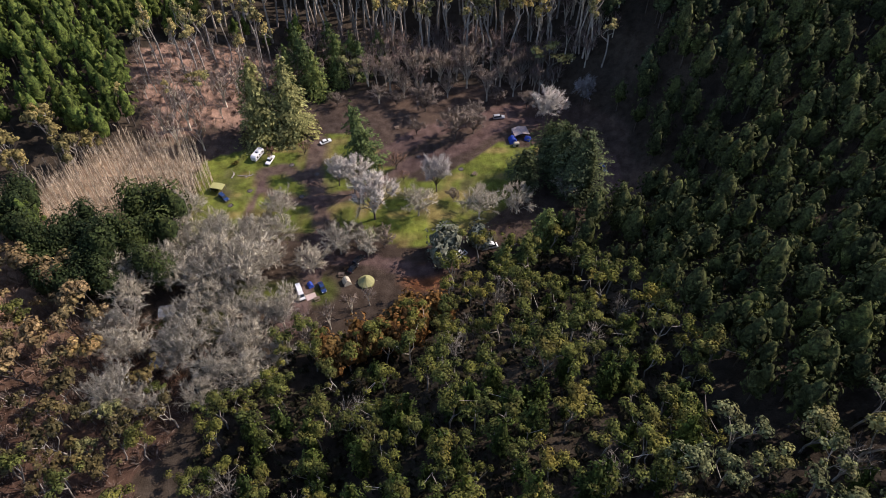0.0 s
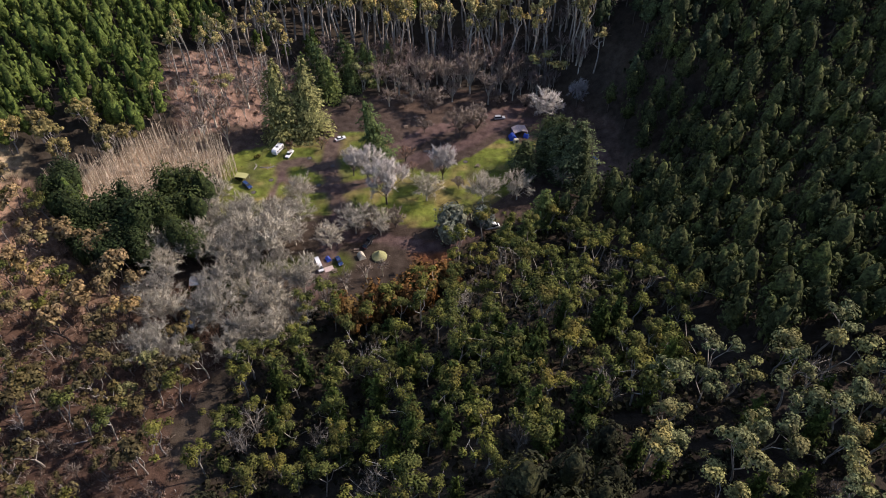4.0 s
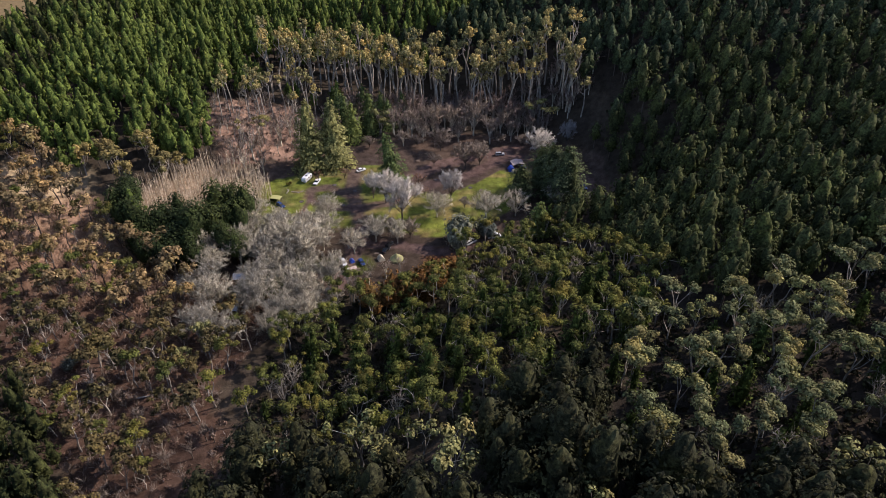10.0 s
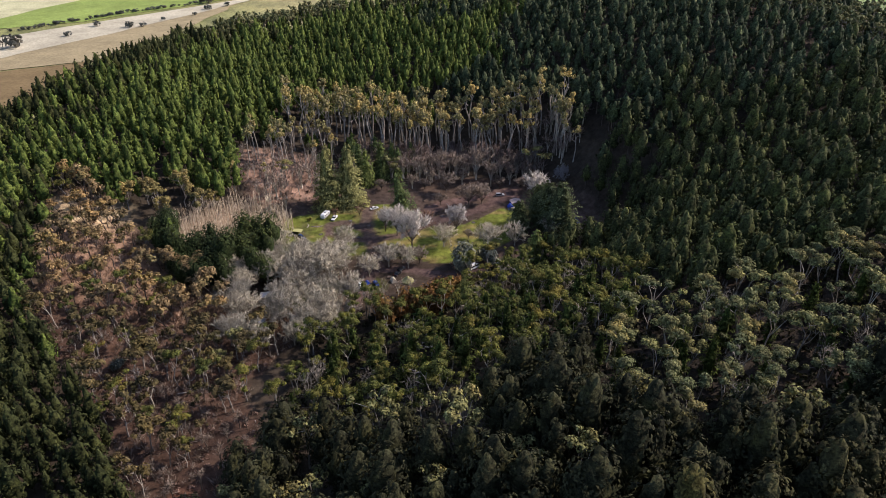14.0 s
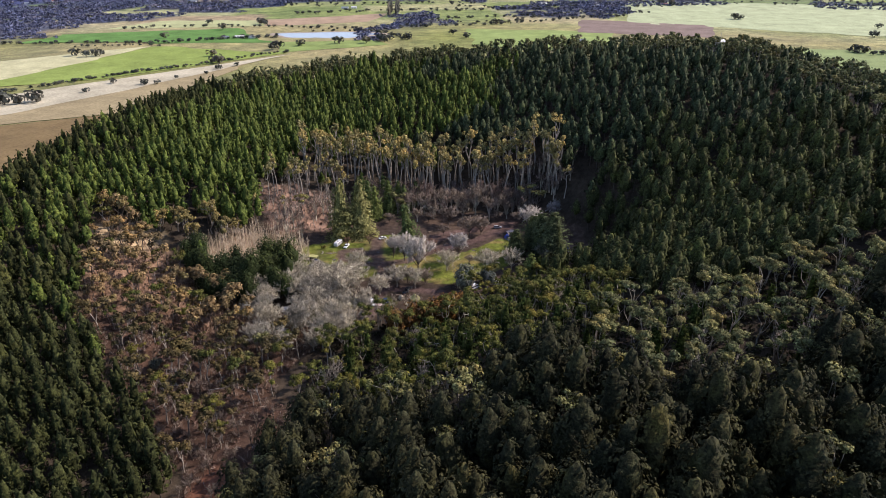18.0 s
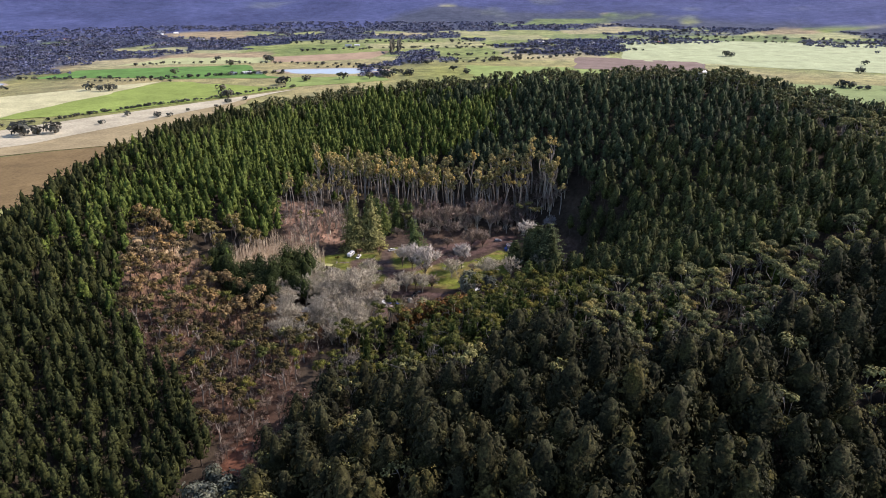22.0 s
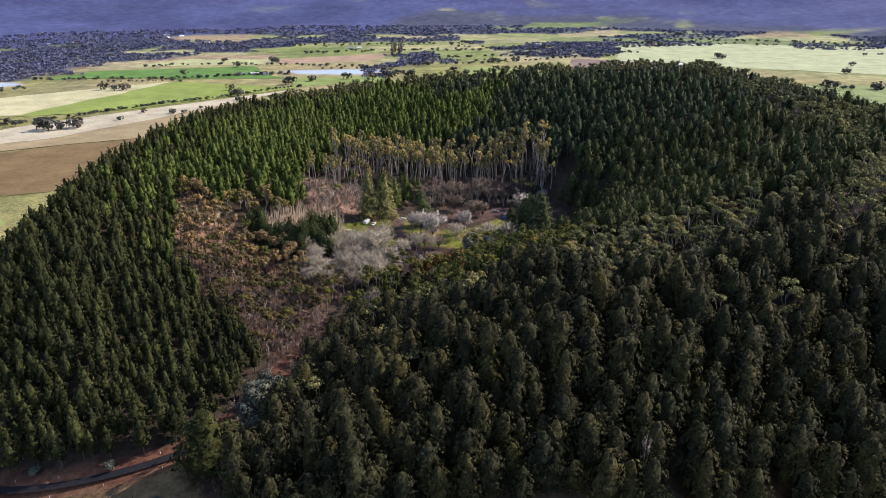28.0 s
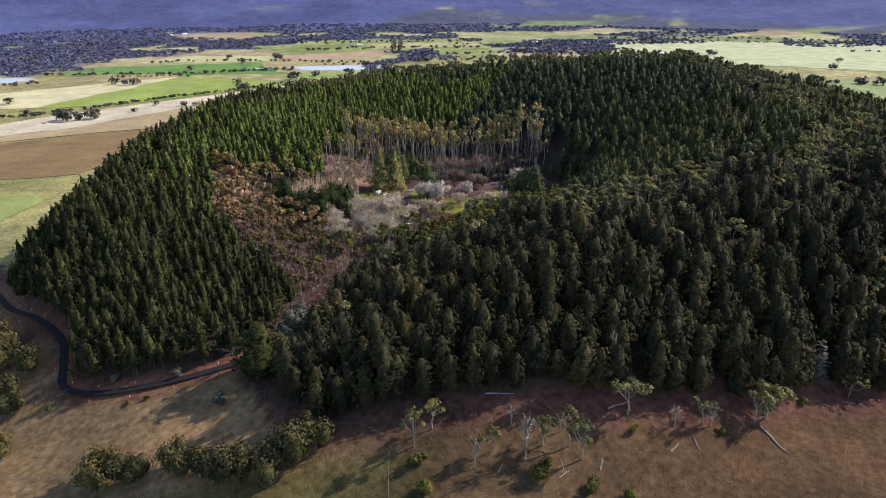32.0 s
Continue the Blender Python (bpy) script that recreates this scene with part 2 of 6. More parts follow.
TRACKS = [
    [(-48, 112), (-44, 132), (-42, 152), (-46, 166), (-49, 182), (-50, 200), (-60, 212)],
    [(-46, 166), (-60, 168), (-67, 174), (-68, 182), (-60, 184), (-50, 176)],
    [(-67, 176), (-70, 160), (-68, 150)],
    [(-46, 166), (-30, 172), (-14, 186), (6, 196), (24, 214), (40, 212), (60, 190), (62, 172)],
    [(-43, 140), (-26, 140), (-8, 134), (8, 142)],
    [(-26, 190), (-10, 205), (10, 214), (30, 222)],
]
PINE_FRONT = ([-420, -345, -311, -272, -243, -212, -200, -173, -147, -115, -100, -88, -62, -43, 3, 68, 118, 162, 320], [140, 132, 92, 44, 16, -12, -42, -54, -54, -44, -64, -88, -100, -100, -98, -98, -90, -80, -30])


def axis(lo, hi, fine_lo, fine_hi, fine, mid_lo, mid_hi, mid):
    """Grid lines: close in the middle, wider and wider outwards."""
    core = list(np.arange(mid_lo, fine_lo, mid)) + list(np.arange(fine_lo, fine_hi, fine)) + list(np.arange(fine_hi, mid_hi + 0.1, mid))
    step, v, up = mid, core[-1], []
    while v < hi:
        step *= 1.07
        v += min(step, 42)
        up.append(v)
    step, v, down = mid, core[0], []
    while v > lo:
        step *= 1.07
        v -= min(step, 70)
        down.append(v)
    return np.array(down[::-1] + core + up)


WOODS = [
    [(-1422, 1971), (-1231, 2132), (-818, 2039), (-925, 1811), (-1068, 1684), (-999, 1509), (-1103, 1444), (-1500, 1500)],
    [(-1850, 2600), (-1550, 2494), (-1386, 2170), (-1620, 2180)],
    [(-1034, 2319), (-672, 2600), (-216, 2650), (-214, 2480), (-536, 2380), (-690, 2100), (-1019, 2150)],
    [(-177, 1959), (-19, 2096), (-19, 1855), (-126, 1674), (-138, 1496), (-221, 1472), (-232, 1646)],
    [(194, 2050), (478, 2340), (689, 2522), (560, 2130), (340, 1990)],
    [(625, 2639), (1189, 2900), (1448, 2900), (1278, 2714), (769, 2572)],
    [(-19, 2950), (623, 3100), (992, 3200), (530, 2819), (-19, 2803)],
    [(-1400, 2330), (-1030, 2340), (-1000, 2480), (-1300, 2600)],
]


def distant_wood(x, y):
    """Over a half where the far plain is wooded, with ragged edges."""
    wx, wy = x + (vnoise(x, y, 90, 31) - 0.5) * 130, y + (vnoise(x, y, 90, 32) - 0.5) * 130
    w = np.clip((vnoise(x * 0.4, y, 170, 41) - 0.72) * 8, 0, 1) * (y > 2050) * (x > 150)
    for p in WOODS:
        w = np.maximum(w, inside(wx, wy, p) * 1.0)
    thin = (np.hypot(x, y) + 420 * np.clip(-x / 1200, 0, 1) - 2330) / 1300 + (vnoise(x * 0.7, y, 330, 35) - 0.5) * 1.5 + (vnoise(x, y, 110, 36) - 0.5) * 0.7
    return np.maximum(w * (0.45 + 0.5 * vnoise(x, y, 60, 37)), thin)


def cover(x, y):
    """Base colour of the ground at each place, and how much grain shows in it."""
    r, th = np.hypot(x - CX, y - CY), np.degrees(np.arctan2(y - CY, x - CX))
    rr = rim_at(th)[1]
    wob = (vnoise(x, y, 7, 11) - 0.5) * 6 + (vnoise(x, y, 2.6, 12) - 0.5) * 3
    c = np.empty(x.shape + (3,))
    plainc = vnoise(x, y, 260, 3)[..., None]
    c[:] = (0.20, 0.225, 0.07)
    c[:] = c * plainc + np.array((0.30, 0.27, 0.14)) * (1 - plainc)

    def lay(mask, col):
        w = np.clip(mask, 0, 1)[..., None]
        c[:] = c * (1 - w) + np.array(col) * w

    front = y - np.interp(x, *PINE_FRONT)
    lay((r < rr + 260) * (y < 200) * (x > -330) * 1.0, (0.100, 0.068, 0.037))
    lay((x > 20) * (y < -60) * np.clip((x - 20) / 60, 0, 1), (0.080, 0.050, 0.027))
    lay((x < -40) * (y < 40) * (x > -240) * np.clip((-40 - x) / 40, 0, 1), (0.225, 0.158, 0.082))
    lay(((x < -20) & (y < -116 + wob) & (x > -240)) * np.clip((-20 - x) / 25, 0, 1) * 0.75, (0.085, 0.088, 0.028))
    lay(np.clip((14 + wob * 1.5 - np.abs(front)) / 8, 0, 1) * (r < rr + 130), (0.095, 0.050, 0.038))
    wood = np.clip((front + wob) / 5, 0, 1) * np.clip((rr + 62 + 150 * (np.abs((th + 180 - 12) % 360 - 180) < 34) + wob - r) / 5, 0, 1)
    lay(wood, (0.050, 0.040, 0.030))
    lay(inside(x + wob, y + wob, REDS) * 1.0, (0.074, 0.046, 0.034))
    # pale dead grass higher up, its colour lightened further to carry sunshine
    lay(inside(x + wob, y + wob, REDS) * np.clip((y - 92 + wob * 3) / 40, 0, 1) * 0.8, (0.29, 0.195, 0.135))
    lay(np.clip(1.7 - np.hypot((x + 176) / 13, (y - 160) / 11), 0, 1), (0.46, 0.37, 0.235))
    # brown litter below the gums, darkened further as shade between the crowns
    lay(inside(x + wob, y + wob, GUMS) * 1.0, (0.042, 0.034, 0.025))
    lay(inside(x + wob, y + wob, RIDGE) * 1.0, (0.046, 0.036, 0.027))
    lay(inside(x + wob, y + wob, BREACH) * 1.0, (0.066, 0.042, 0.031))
    # these two dry grounds are also lightened in colour for the sun
    lay(inside(x + wob, y + wob, SLOPE) * 1.0, (0.24, 0.158, 0.120))
    lay(inside(x + wob, y + wob, POLES) * 1.0, (0.27, 0.205, 0.145))
    camp = inside(x + wob * 0.6, y + wob * 0.6, CAMP)
    lay(camp * 1.0, (0.078, 0.056, 0.044))
    lay(camp * np.clip((150 - y + wob) / 8, 0, 1) * 0.8, (0.050, 0.037, 0.027))
    green = inside(x + wob * 0.6, y + wob * 0.6, [(-90, 146), (-92, 188), (-74, 196), (-52, 206), (-34, 204), (-24, 186), (-8, 176), (8, 188), (20, 200), (34, 196), (30, 172), (12, 156), (-8, 146), (-34, 152), (-60, 152)])
    lay(camp * green * np.clip(0.95 + 1.1 * (vnoise(x, y, 9, 21) - 0.5) + 0.8 * (vnoise(x, y, 3, 24) - 0.5), 0, 1), (0.125, 0.150, 0.028))
    lay(camp * green * np.clip((vnoise(x, y, 5, 22) - 0.62) * 5, 0, 1), (0.20, 0.165, 0.06))
    lay(np.clip((vnoise(x, y, 14, 23) - 0.6) * 6, 0, 1) * camp * (y < 150), (0.075, 0.085, 0.022))
    lay(np.clip(1 - np.hypot((x + 8) / 9, (y - 132) / 7), 0, 1) * 1.6, (0.19, 0.075, 0.032))
    for line, half in zip(TRACKS, (4.2, 3.2, 2.3, 3.6, 3.2, 4.2)):
        lay(np.clip((half + wob * 0.22 - away(x, y, line)) / 1.2, 0, 1) * 0.92, (0.115, 0.076, 0.068))
    lay(np.clip((6.5 + wob * 0.5 - away(x, y, ROAD)) / 2.5, 0, 1) * (y < 20), (0.15, 0.070, 0.045))
    d = np.hypot(x, y)
    far = distant_wood(x, y)
    # paddocks of the far plain, each with its own cover
    ux, uy = x * 0.97 + y * 0.22, y * 0.97 - x * 0.22
    row = np.floor(uy / 190)
    cell = np.floor((ux + 97 * (row % 3)) / (230 + 60 * (row % 4)))
    pick = np.abs(np.sin(cell * 12.9898 + row * 78.233) * 43758.5453) % 1
    crop = np.array([(0.31, 0.32, 0.17), (0.19, 0.25, 0.085), (0.36, 0.33, 0.20), (0.25, 0.29, 0.125), (0.30, 0.24, 0.16), (0.15, 0.21, 0.095), (0.34, 0.36, 0.19)])
    far_plain = np.clip((d - 1750) / 200, 0, 1) * 0.85
    c[:] = c * (1 - far_plain[..., None]) + crop[(pick * 6.99).astype(int)] * far_plain[..., None]
    # far woods and hills: haze is painted in as blue ground colour
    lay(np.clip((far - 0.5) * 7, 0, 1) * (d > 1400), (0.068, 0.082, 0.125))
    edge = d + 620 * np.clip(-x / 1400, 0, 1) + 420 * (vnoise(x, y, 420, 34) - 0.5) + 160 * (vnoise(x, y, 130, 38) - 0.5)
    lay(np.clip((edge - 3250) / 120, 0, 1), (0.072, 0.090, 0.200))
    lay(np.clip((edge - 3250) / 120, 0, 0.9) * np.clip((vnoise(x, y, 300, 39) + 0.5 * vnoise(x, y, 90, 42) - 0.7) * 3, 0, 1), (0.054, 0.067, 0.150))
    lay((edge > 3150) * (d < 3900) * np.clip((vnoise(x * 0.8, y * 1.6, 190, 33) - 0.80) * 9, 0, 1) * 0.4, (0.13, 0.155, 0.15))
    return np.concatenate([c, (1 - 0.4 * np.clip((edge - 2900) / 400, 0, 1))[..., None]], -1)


def sheet(name, verts, quads, mat, colours=None, normals=None):
    me = bpy.data.meshes.new(name)
    me.vertices.add(len(verts))
    me.vertices.foreach_set("co", np.ascontiguousarray(verts, np.float32).ravel())
    me.loops.add(quads.size)
    me.loops.foreach_set("vertex_index", np.ascontiguousarray(quads, np.int32).ravel())
    me.polygons.add(len(quads))
    me.polygons.foreach_set("loop_start", np.arange(0, quads.size, 4, dtype=np.int32))
    me.polygons.foreach_set("loop_total", np.full(len(quads), 4, np.int32))
    for m in mat if isinstance(mat, (list, tuple)) else [mat]:
        me.materials.append(m)
    if colours is not None:
        a = me.color_attributes.new("cover", "FLOAT_COLOR", "POINT")
        a.data.foreach_set("color", np.asarray(colours, np.float32).ravel())
    me.update(calc_edges=True)
    if normals is not None:
        me.polygons.foreach_set("use_smooth", np.ones(len(quads), bool))
        me.normals_split_custom_set_from_vertices(np.ascontiguousarray(normals, np.float32))
    return me


gx = axis(-3900, 3900, -110, 70, 1.6, -330, 330, 5.0)
gy = axis(-1500, 4500, 98, 240, 1.6, -340, 500, 5.0)
X, Y = np.meshgrid(gx, gy)
nx, ny = len(gx), len(gy)
idx = np.arange(nx * ny).reshape(ny, nx)
gq = np.stack([idx[:-1, :-1], idx[:-1, 1:], idx[1:, 1:], idx[1:, :-1]], -1).reshape(-1, 4)
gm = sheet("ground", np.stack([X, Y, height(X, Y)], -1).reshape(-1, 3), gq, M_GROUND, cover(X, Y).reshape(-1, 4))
gm.polygons.foreach_set("use_smooth", np.ones(len(gq), bool))
tagged(new("ground", gm), "crater floor, wooded rim, dry grass slopes and farmed plain", "ground", kind="structure")


def part(name, me, parent, mat=None, label=""):
    """Links a mesh, or a bmesh, as one part under a thing or a part."""
    if isinstance(me, bmesh.types.BMesh):
        bm, me = me, bpy.data.meshes.new(name)
        bm.to_mesh(me)
        bm.free()
    if mat is not None and not me.materials:
        me.materials.append(mat)
    ob = new(name, me)
    ob.parent = parent
    if label:
        ob["label"] = label
    return ob


def thing(name, x, y, z, rz=0.0, label="", category="", group="", s=1.0):
    e = new(name)
    e.empty_display_size = 0.3
    e.location, e.rotation_euler, e.scale = (x, y, z), (0, 0, radians(rz)), (s, s, s)
    return tagged(e, label, category, group)


# ---- how trees are made ----


def unit(a):
    return a / (np.linalg.norm(a, axis=-1, keepdims=True) + 1e-9)


def sprays(p, n, size, rng, tilt=0.35, aspect=0.62, curl=0.25, along=None):
    """Small kite-shaped leaf sprays at places p that face about the way n; along: the way they point. Their shading follows n, as a full crown's does."""
    k = len(p)
    full = unit(np.asarray(n, float))
    n = unit(full + rng.normal(0, tilt, (k, 3)))
    way = rng.normal(0, 1, (k, 3)) if along is None else along + rng.normal(0, 0.35, (k, 3))
    a = unit(way - n * (way * n).sum(1)[:, None])
    b = np.cross(n, a)
    s = (np.asarray(size) * rng.uniform(0.65, 1.35, k))[:, None]
    drop = -n * s * curl
    v = np.stack([p + a * s + drop, p + b * s * aspect, p - a * s + drop, p - b * s * aspect], 1).reshape(-1, 3)
    return v, np.arange(4 * k).reshape(-1, 4), np.repeat(unit(full * 0.75 + n * 0.25), 4, 0)


def tube(pts, radii, sides=4):
    """A tapered limb along points."""
    pts, v, nn = np.asarray(pts, float), [], []
    for i, p in enumerate(pts):
        d = unit(pts[min(i + 1, len(pts) - 1)] - pts[max(i - 1, 0)])
        a = unit(np.cross(d, (0.31, 0.93, 0.21)))
        b = np.cross(d, a)
        ring = [math.cos(w) * a + math.sin(w) * b for w in np.arange(sides) * 2 * math.pi / sides]
        v += [p + radii[i] * r for r in ring]
        nn += ring
    q = [(i * sides + j, i * sides + (j + 1) % sides, (i + 1) * sides + (j + 1) % sides, (i + 1) * sides + j) for i in range(len(pts) - 1) for j in range(sides)]
    return np.array(v), np.array(q), np.array(nn)


def strips(p, d, length, width, rng):
    """Fine twigs from places p the way d."""
    d = unit(d)
    side = unit(np.cross(d, rng.normal(0, 1, p.shape)))
    e = p + d * length[:, None]
    v = np.stack([p - side * width, p + side * width, e + side * width * 0.35, e - side * width * 0.35], 1).reshape(-1, 3)
    return v, np.arange(len(v)).reshape(-1, 4), np.repeat(unit(d * 0.5 + rng.normal(0, 0.4, p.shape) + (0, 0, 0.6)), 4, 0)


def joined(bits):
    v, q, nn, n = [], [], [], 0
    for a, b, c in bits:
        v.append(a)
        q.append(np.asarray(b) + n)
        nn.append(c)
        n += len(a)
    return np.concatenate(v), np.concatenate(q), np.concatenate(nn)


def solid(name, geo, mat):
    return sheet(name, geo[0], geo[1], mat, None, geo[2])


def conifer(seed, h, rad, low, clumps, per, spray, point=1.6, core=0.70, swell=0.30, rise=0.10, sides=9, dome=0.75):
    """A conifer: a trunk, and a full crown whose body swells into boughs, each dressed with needle sprays; point: how blunt the top is."""
    rng = np.random.default_rng(seed)

    def prof(t):
        return (1 - t**point) ** dome * np.clip(0.60 + 1.5 * t, 0, 1)

    tall = h * (1 - low)
    lean = rng.normal(0, 0.02, 2) * h
    # the body of the crown
    ct = np.array([0.0, 0.10, 0.24, 0.40, 0.56, 0.72, 0.86, 0.95, 1.0])
    w = np.arange(sides) * 2 * math.pi / sides
    lump = rng.uniform(0.60, 1.24, (len(ct), sides))
    r = rad * (prof(ct) + 0.02)[:, None] * core * lump
    zz = h * low + tall * ct[:, None] * 0.97 + rng.normal(0, 0.02, r.shape) * tall * (ct < 0.99)[:, None]
    turn = w[None] + rng.uniform(0, 0.7, (len(ct), 1))
    body = np.stack([r * np.cos(turn) + lean[0] * ct[:, None], r * np.sin(turn) + lean[1] * ct[:, None], zz], -1)
    bn = np.stack([np.cos(turn), np.sin(turn), 0.22 + 1.3 * ct[:, None] ** 3 + 0 * turn], -1) + rng.normal(0, 0.28, body.shape)
    i = np.arange(len(ct) * sides).reshape(len(ct), sides)
    nx_ = np.roll(i, -1, 1)
    quads = np.stack([i[:-1], nx_[:-1], nx_[1:], i[1:]], -1).reshape(-1, 4)
    crown = [(body.reshape(-1, 3), quads, unit(bn.reshape(-1, 3)))]
    # bough ends, set on the body
    grid = np.linspace(0.02, 0.96, 200)
    cdf = np.cumsum(prof(grid) + 0.12)
    cdf /= cdf[-1]
    t = np.interp((np.arange(clumps) + rng.uniform(0.1, 0.9, clumps)) / clumps, cdf, grid)
    w = 2.4 * np.arange(clumps) + rng.uniform(-0.45, 0.45, clumps)
    r = rad * prof(t) * rng.uniform(0.70, 1.02, clumps)
    c = np.stack([r * np.cos(w) + lean[0] * t, r * np.sin(w) + lean[1] * t, h * low + tall * t + rise * r], 1)
    size = rad * swell * (0.5 + 0.6 * prof(t)) * rng.uniform(0.75, 1.3, clumps)
    outward = np.stack([np.cos(w), np.sin(w), 0.25 + 1.3 * t**3], 1)
    k = clumps * per
    u = unit(rng.normal(0, 0.6, (k, 3)) + np.repeat(outward, per, 0) + (0, 0, 0.35))
    p = np.repeat(c, per, 0) + u * np.repeat(size, per)[:, None] * rng.uniform(0.5, 1.08, (k, 1))
    nn = u * 0.6 + np.repeat(outward, per, 0) * 0.6
    crown.append(sprays(p, nn, spray * np.repeat(0.7 + 0.45 * prof(t), per), rng, 0.22, 0.55, 0.2, np.repeat(outward, per, 0) * 0.5 + u * 0.5 + (0, 0, 0.3)))
    return tube([(0, 0, -1.2), (0, 0, h * 0.5), (0, 0, h * 0.85)], [h * 0.013 + 0.06, h * 0.009 + 0.04, 0.03], 4), joined(crown)


def layered(seed, h, rad, low, boughs, per, blunt, spray, droop=0.3, core=0.34, full=0.72):
    """A conifer seen close: each bough is an arm of needle sprays, one above the other with gaps between."""
    rng = np.random.default_rng(seed)
    grid = np.linspace(0, 0.99, 200)
    shape = (1 - grid**2.1) ** 0.62 * np.clip(0.70 + 0.9 * grid, 0, 1) if blunt else (1 - grid) ** full
    cdf = np.cumsum(shape + 0.22)
    t = np.interp((np.arange(boughs) + rng.uniform(0, 1, boughs)) / boughs, cdf / cdf[-1], grid)
    w = 2.4 * np.arange(boughs) + rng.uniform(-0.6, 0.6, boughs)
    reach = rad * np.interp(t, grid, shape) * rng.uniform(0.68, 1.14, boughs) + 0.25
    tall = h * (1 - low)
    f = np.sqrt((np.arange(per)[None] + rng.uniform(0, 1, (boughs, per))) / per)
    wide = rng.normal(0, 0.17, (boughs, per)) * (0.4 + f) + w[:, None]
    out = f * reach[:, None]
    z = h * low + tall * t[:, None] - droop * out * (0.35 + 0.5 * f) + rng.normal(0, 0.012, (boughs, per)) * h
    p = np.stack([out * np.cos(wide), out * np.sin(wide), np.maximum(z, 0.1)], -1).reshape(-1, 3)
    away_from = np.stack([np.cos(wide), np.sin(wide), 0 * wide], -1).reshape(-1, 3)
    n = away_from * (0.35 + 0.45 * f.reshape(-1, 1)) + (0, 0, 0.75)
    arm = away_from + (0, 0, -droop)
    crown = [sprays(p, n, spray * (0.7 + 0.45 * (1 - np.repeat(t, per))), rng, 0.30, 0.5, 0.22, arm)]
    ct = np.array([0.0, 0.3, 0.6, 0.9])
    crown.append(tube([(0, 0, h * low + tall * v) for v in ct], rad * np.interp(ct, grid, shape) * core, 6))
    return tube([(0, 0, -1.2), (0, 0, h * 0.5), (0, 0, h * 0.93)], [h * 0.013 + 0.06, h * 0.009 + 0.04, 0.04], 5), joined(crown)


def gum(seed, h, spread, domes, leaves, bare, dome_r, flat=0.72, spray=0.34, stout=1.0, deep=0.0, knots=3):
    """A eucalypt: a pale crooked trunk that forks into limbs, each ending in a cluster of rounded heads of leaves."""
    rng = np.random.default_rng(seed)
    wood, crown = [], []
    lean = rng.normal(0, 0.05, 2) * h
    fork = h * bare
    bend = rng.normal(0, 0.022 * stout, 2) * h
    foot = np.array([lean[0] * 0.4 + bend[0], lean[1] * 0.4 + bend[1], fork * 0.5])
    crutch = np.array([lean[0], lean[1], fork])
    wood.append(tube([(0, 0, -1.2), foot, crutch], [(h * 0.014 + 0.05) * stout, (h * 0.011 + 0.05) * stout, (h * 0.010 + 0.04) * stout], 5))
    limbs = max(2, round(domes / knots))
    for k in range(limbs):
        w = 2.4 * k + rng.uniform(-0.6, 0.6)
        far = spread * math.sqrt((k + 0.35) / limbs) * rng.uniform(0.7, 1.15)
        top = h - 0.8 * far * far / spread - rng.uniform(0, 0.10) * h - deep * h * rng.uniform(0, 1) - dome_r * 0.5
        end = np.array([lean[0] * 1.2 + far * math.cos(w), lean[1] * 1.2 + far * math.sin(w), top])
        a = foot + (crutch - foot) * rng.uniform(0.55, 1.0) if k else crutch
        m = a * 0.5 + end * 0.5 + rng.normal(0, 0.05, 3) * h + (0, 0, -0.03 * h)
        wood.append(tube([a, m, end], [(h * 0.008 + 0.04) * stout, (h * 0.006 + 0.03) * stout, 0.05 * stout], 3))
        for j in range(max(1, round(domes / limbs + rng.uniform(-0.6, 0.6)))):
            c = end + (rng.normal(0, 0.9, 3) * (dome_r * 1.05, dome_r * 1.05, dome_r * 0.5) if j else 0)
            if j:
                wood.append(tube([m * 0.4 + end * 0.6, c - (0, 0, 0.3 * dome_r)], [(h * 0.004 + 0.03) * stout, 0.03 * stout], 3))
            d = dome_r * rng.uniform(0.6, 1.25)
            n = max(8, int(leaves * (d / dome_r) ** 2))
            u = unit(rng.normal(0, 1, (n, 3)) + (0, 0, 0.6))
            u[:, 2] = np.where(u[:, 2] < -0.25, -u[:, 2], u[:, 2])
            p = c + u * (d, d, d * flat) * rng.uniform(0.84, 1.08, (n, 1))
            crown.append(sprays(p, u + (0, 0, 0.2), spray, rng, 0.26, 0.7, 0.18))
            crown.append(tube([c + (0, 0, -0.25 * d), c + (0, 0, 0.2 * d), c + (0, 0, 0.55 * d * flat + 0.1)], [0.4 * d, 0.56 * d, 0.1], 4))
    return joined(wood), joined(crown)


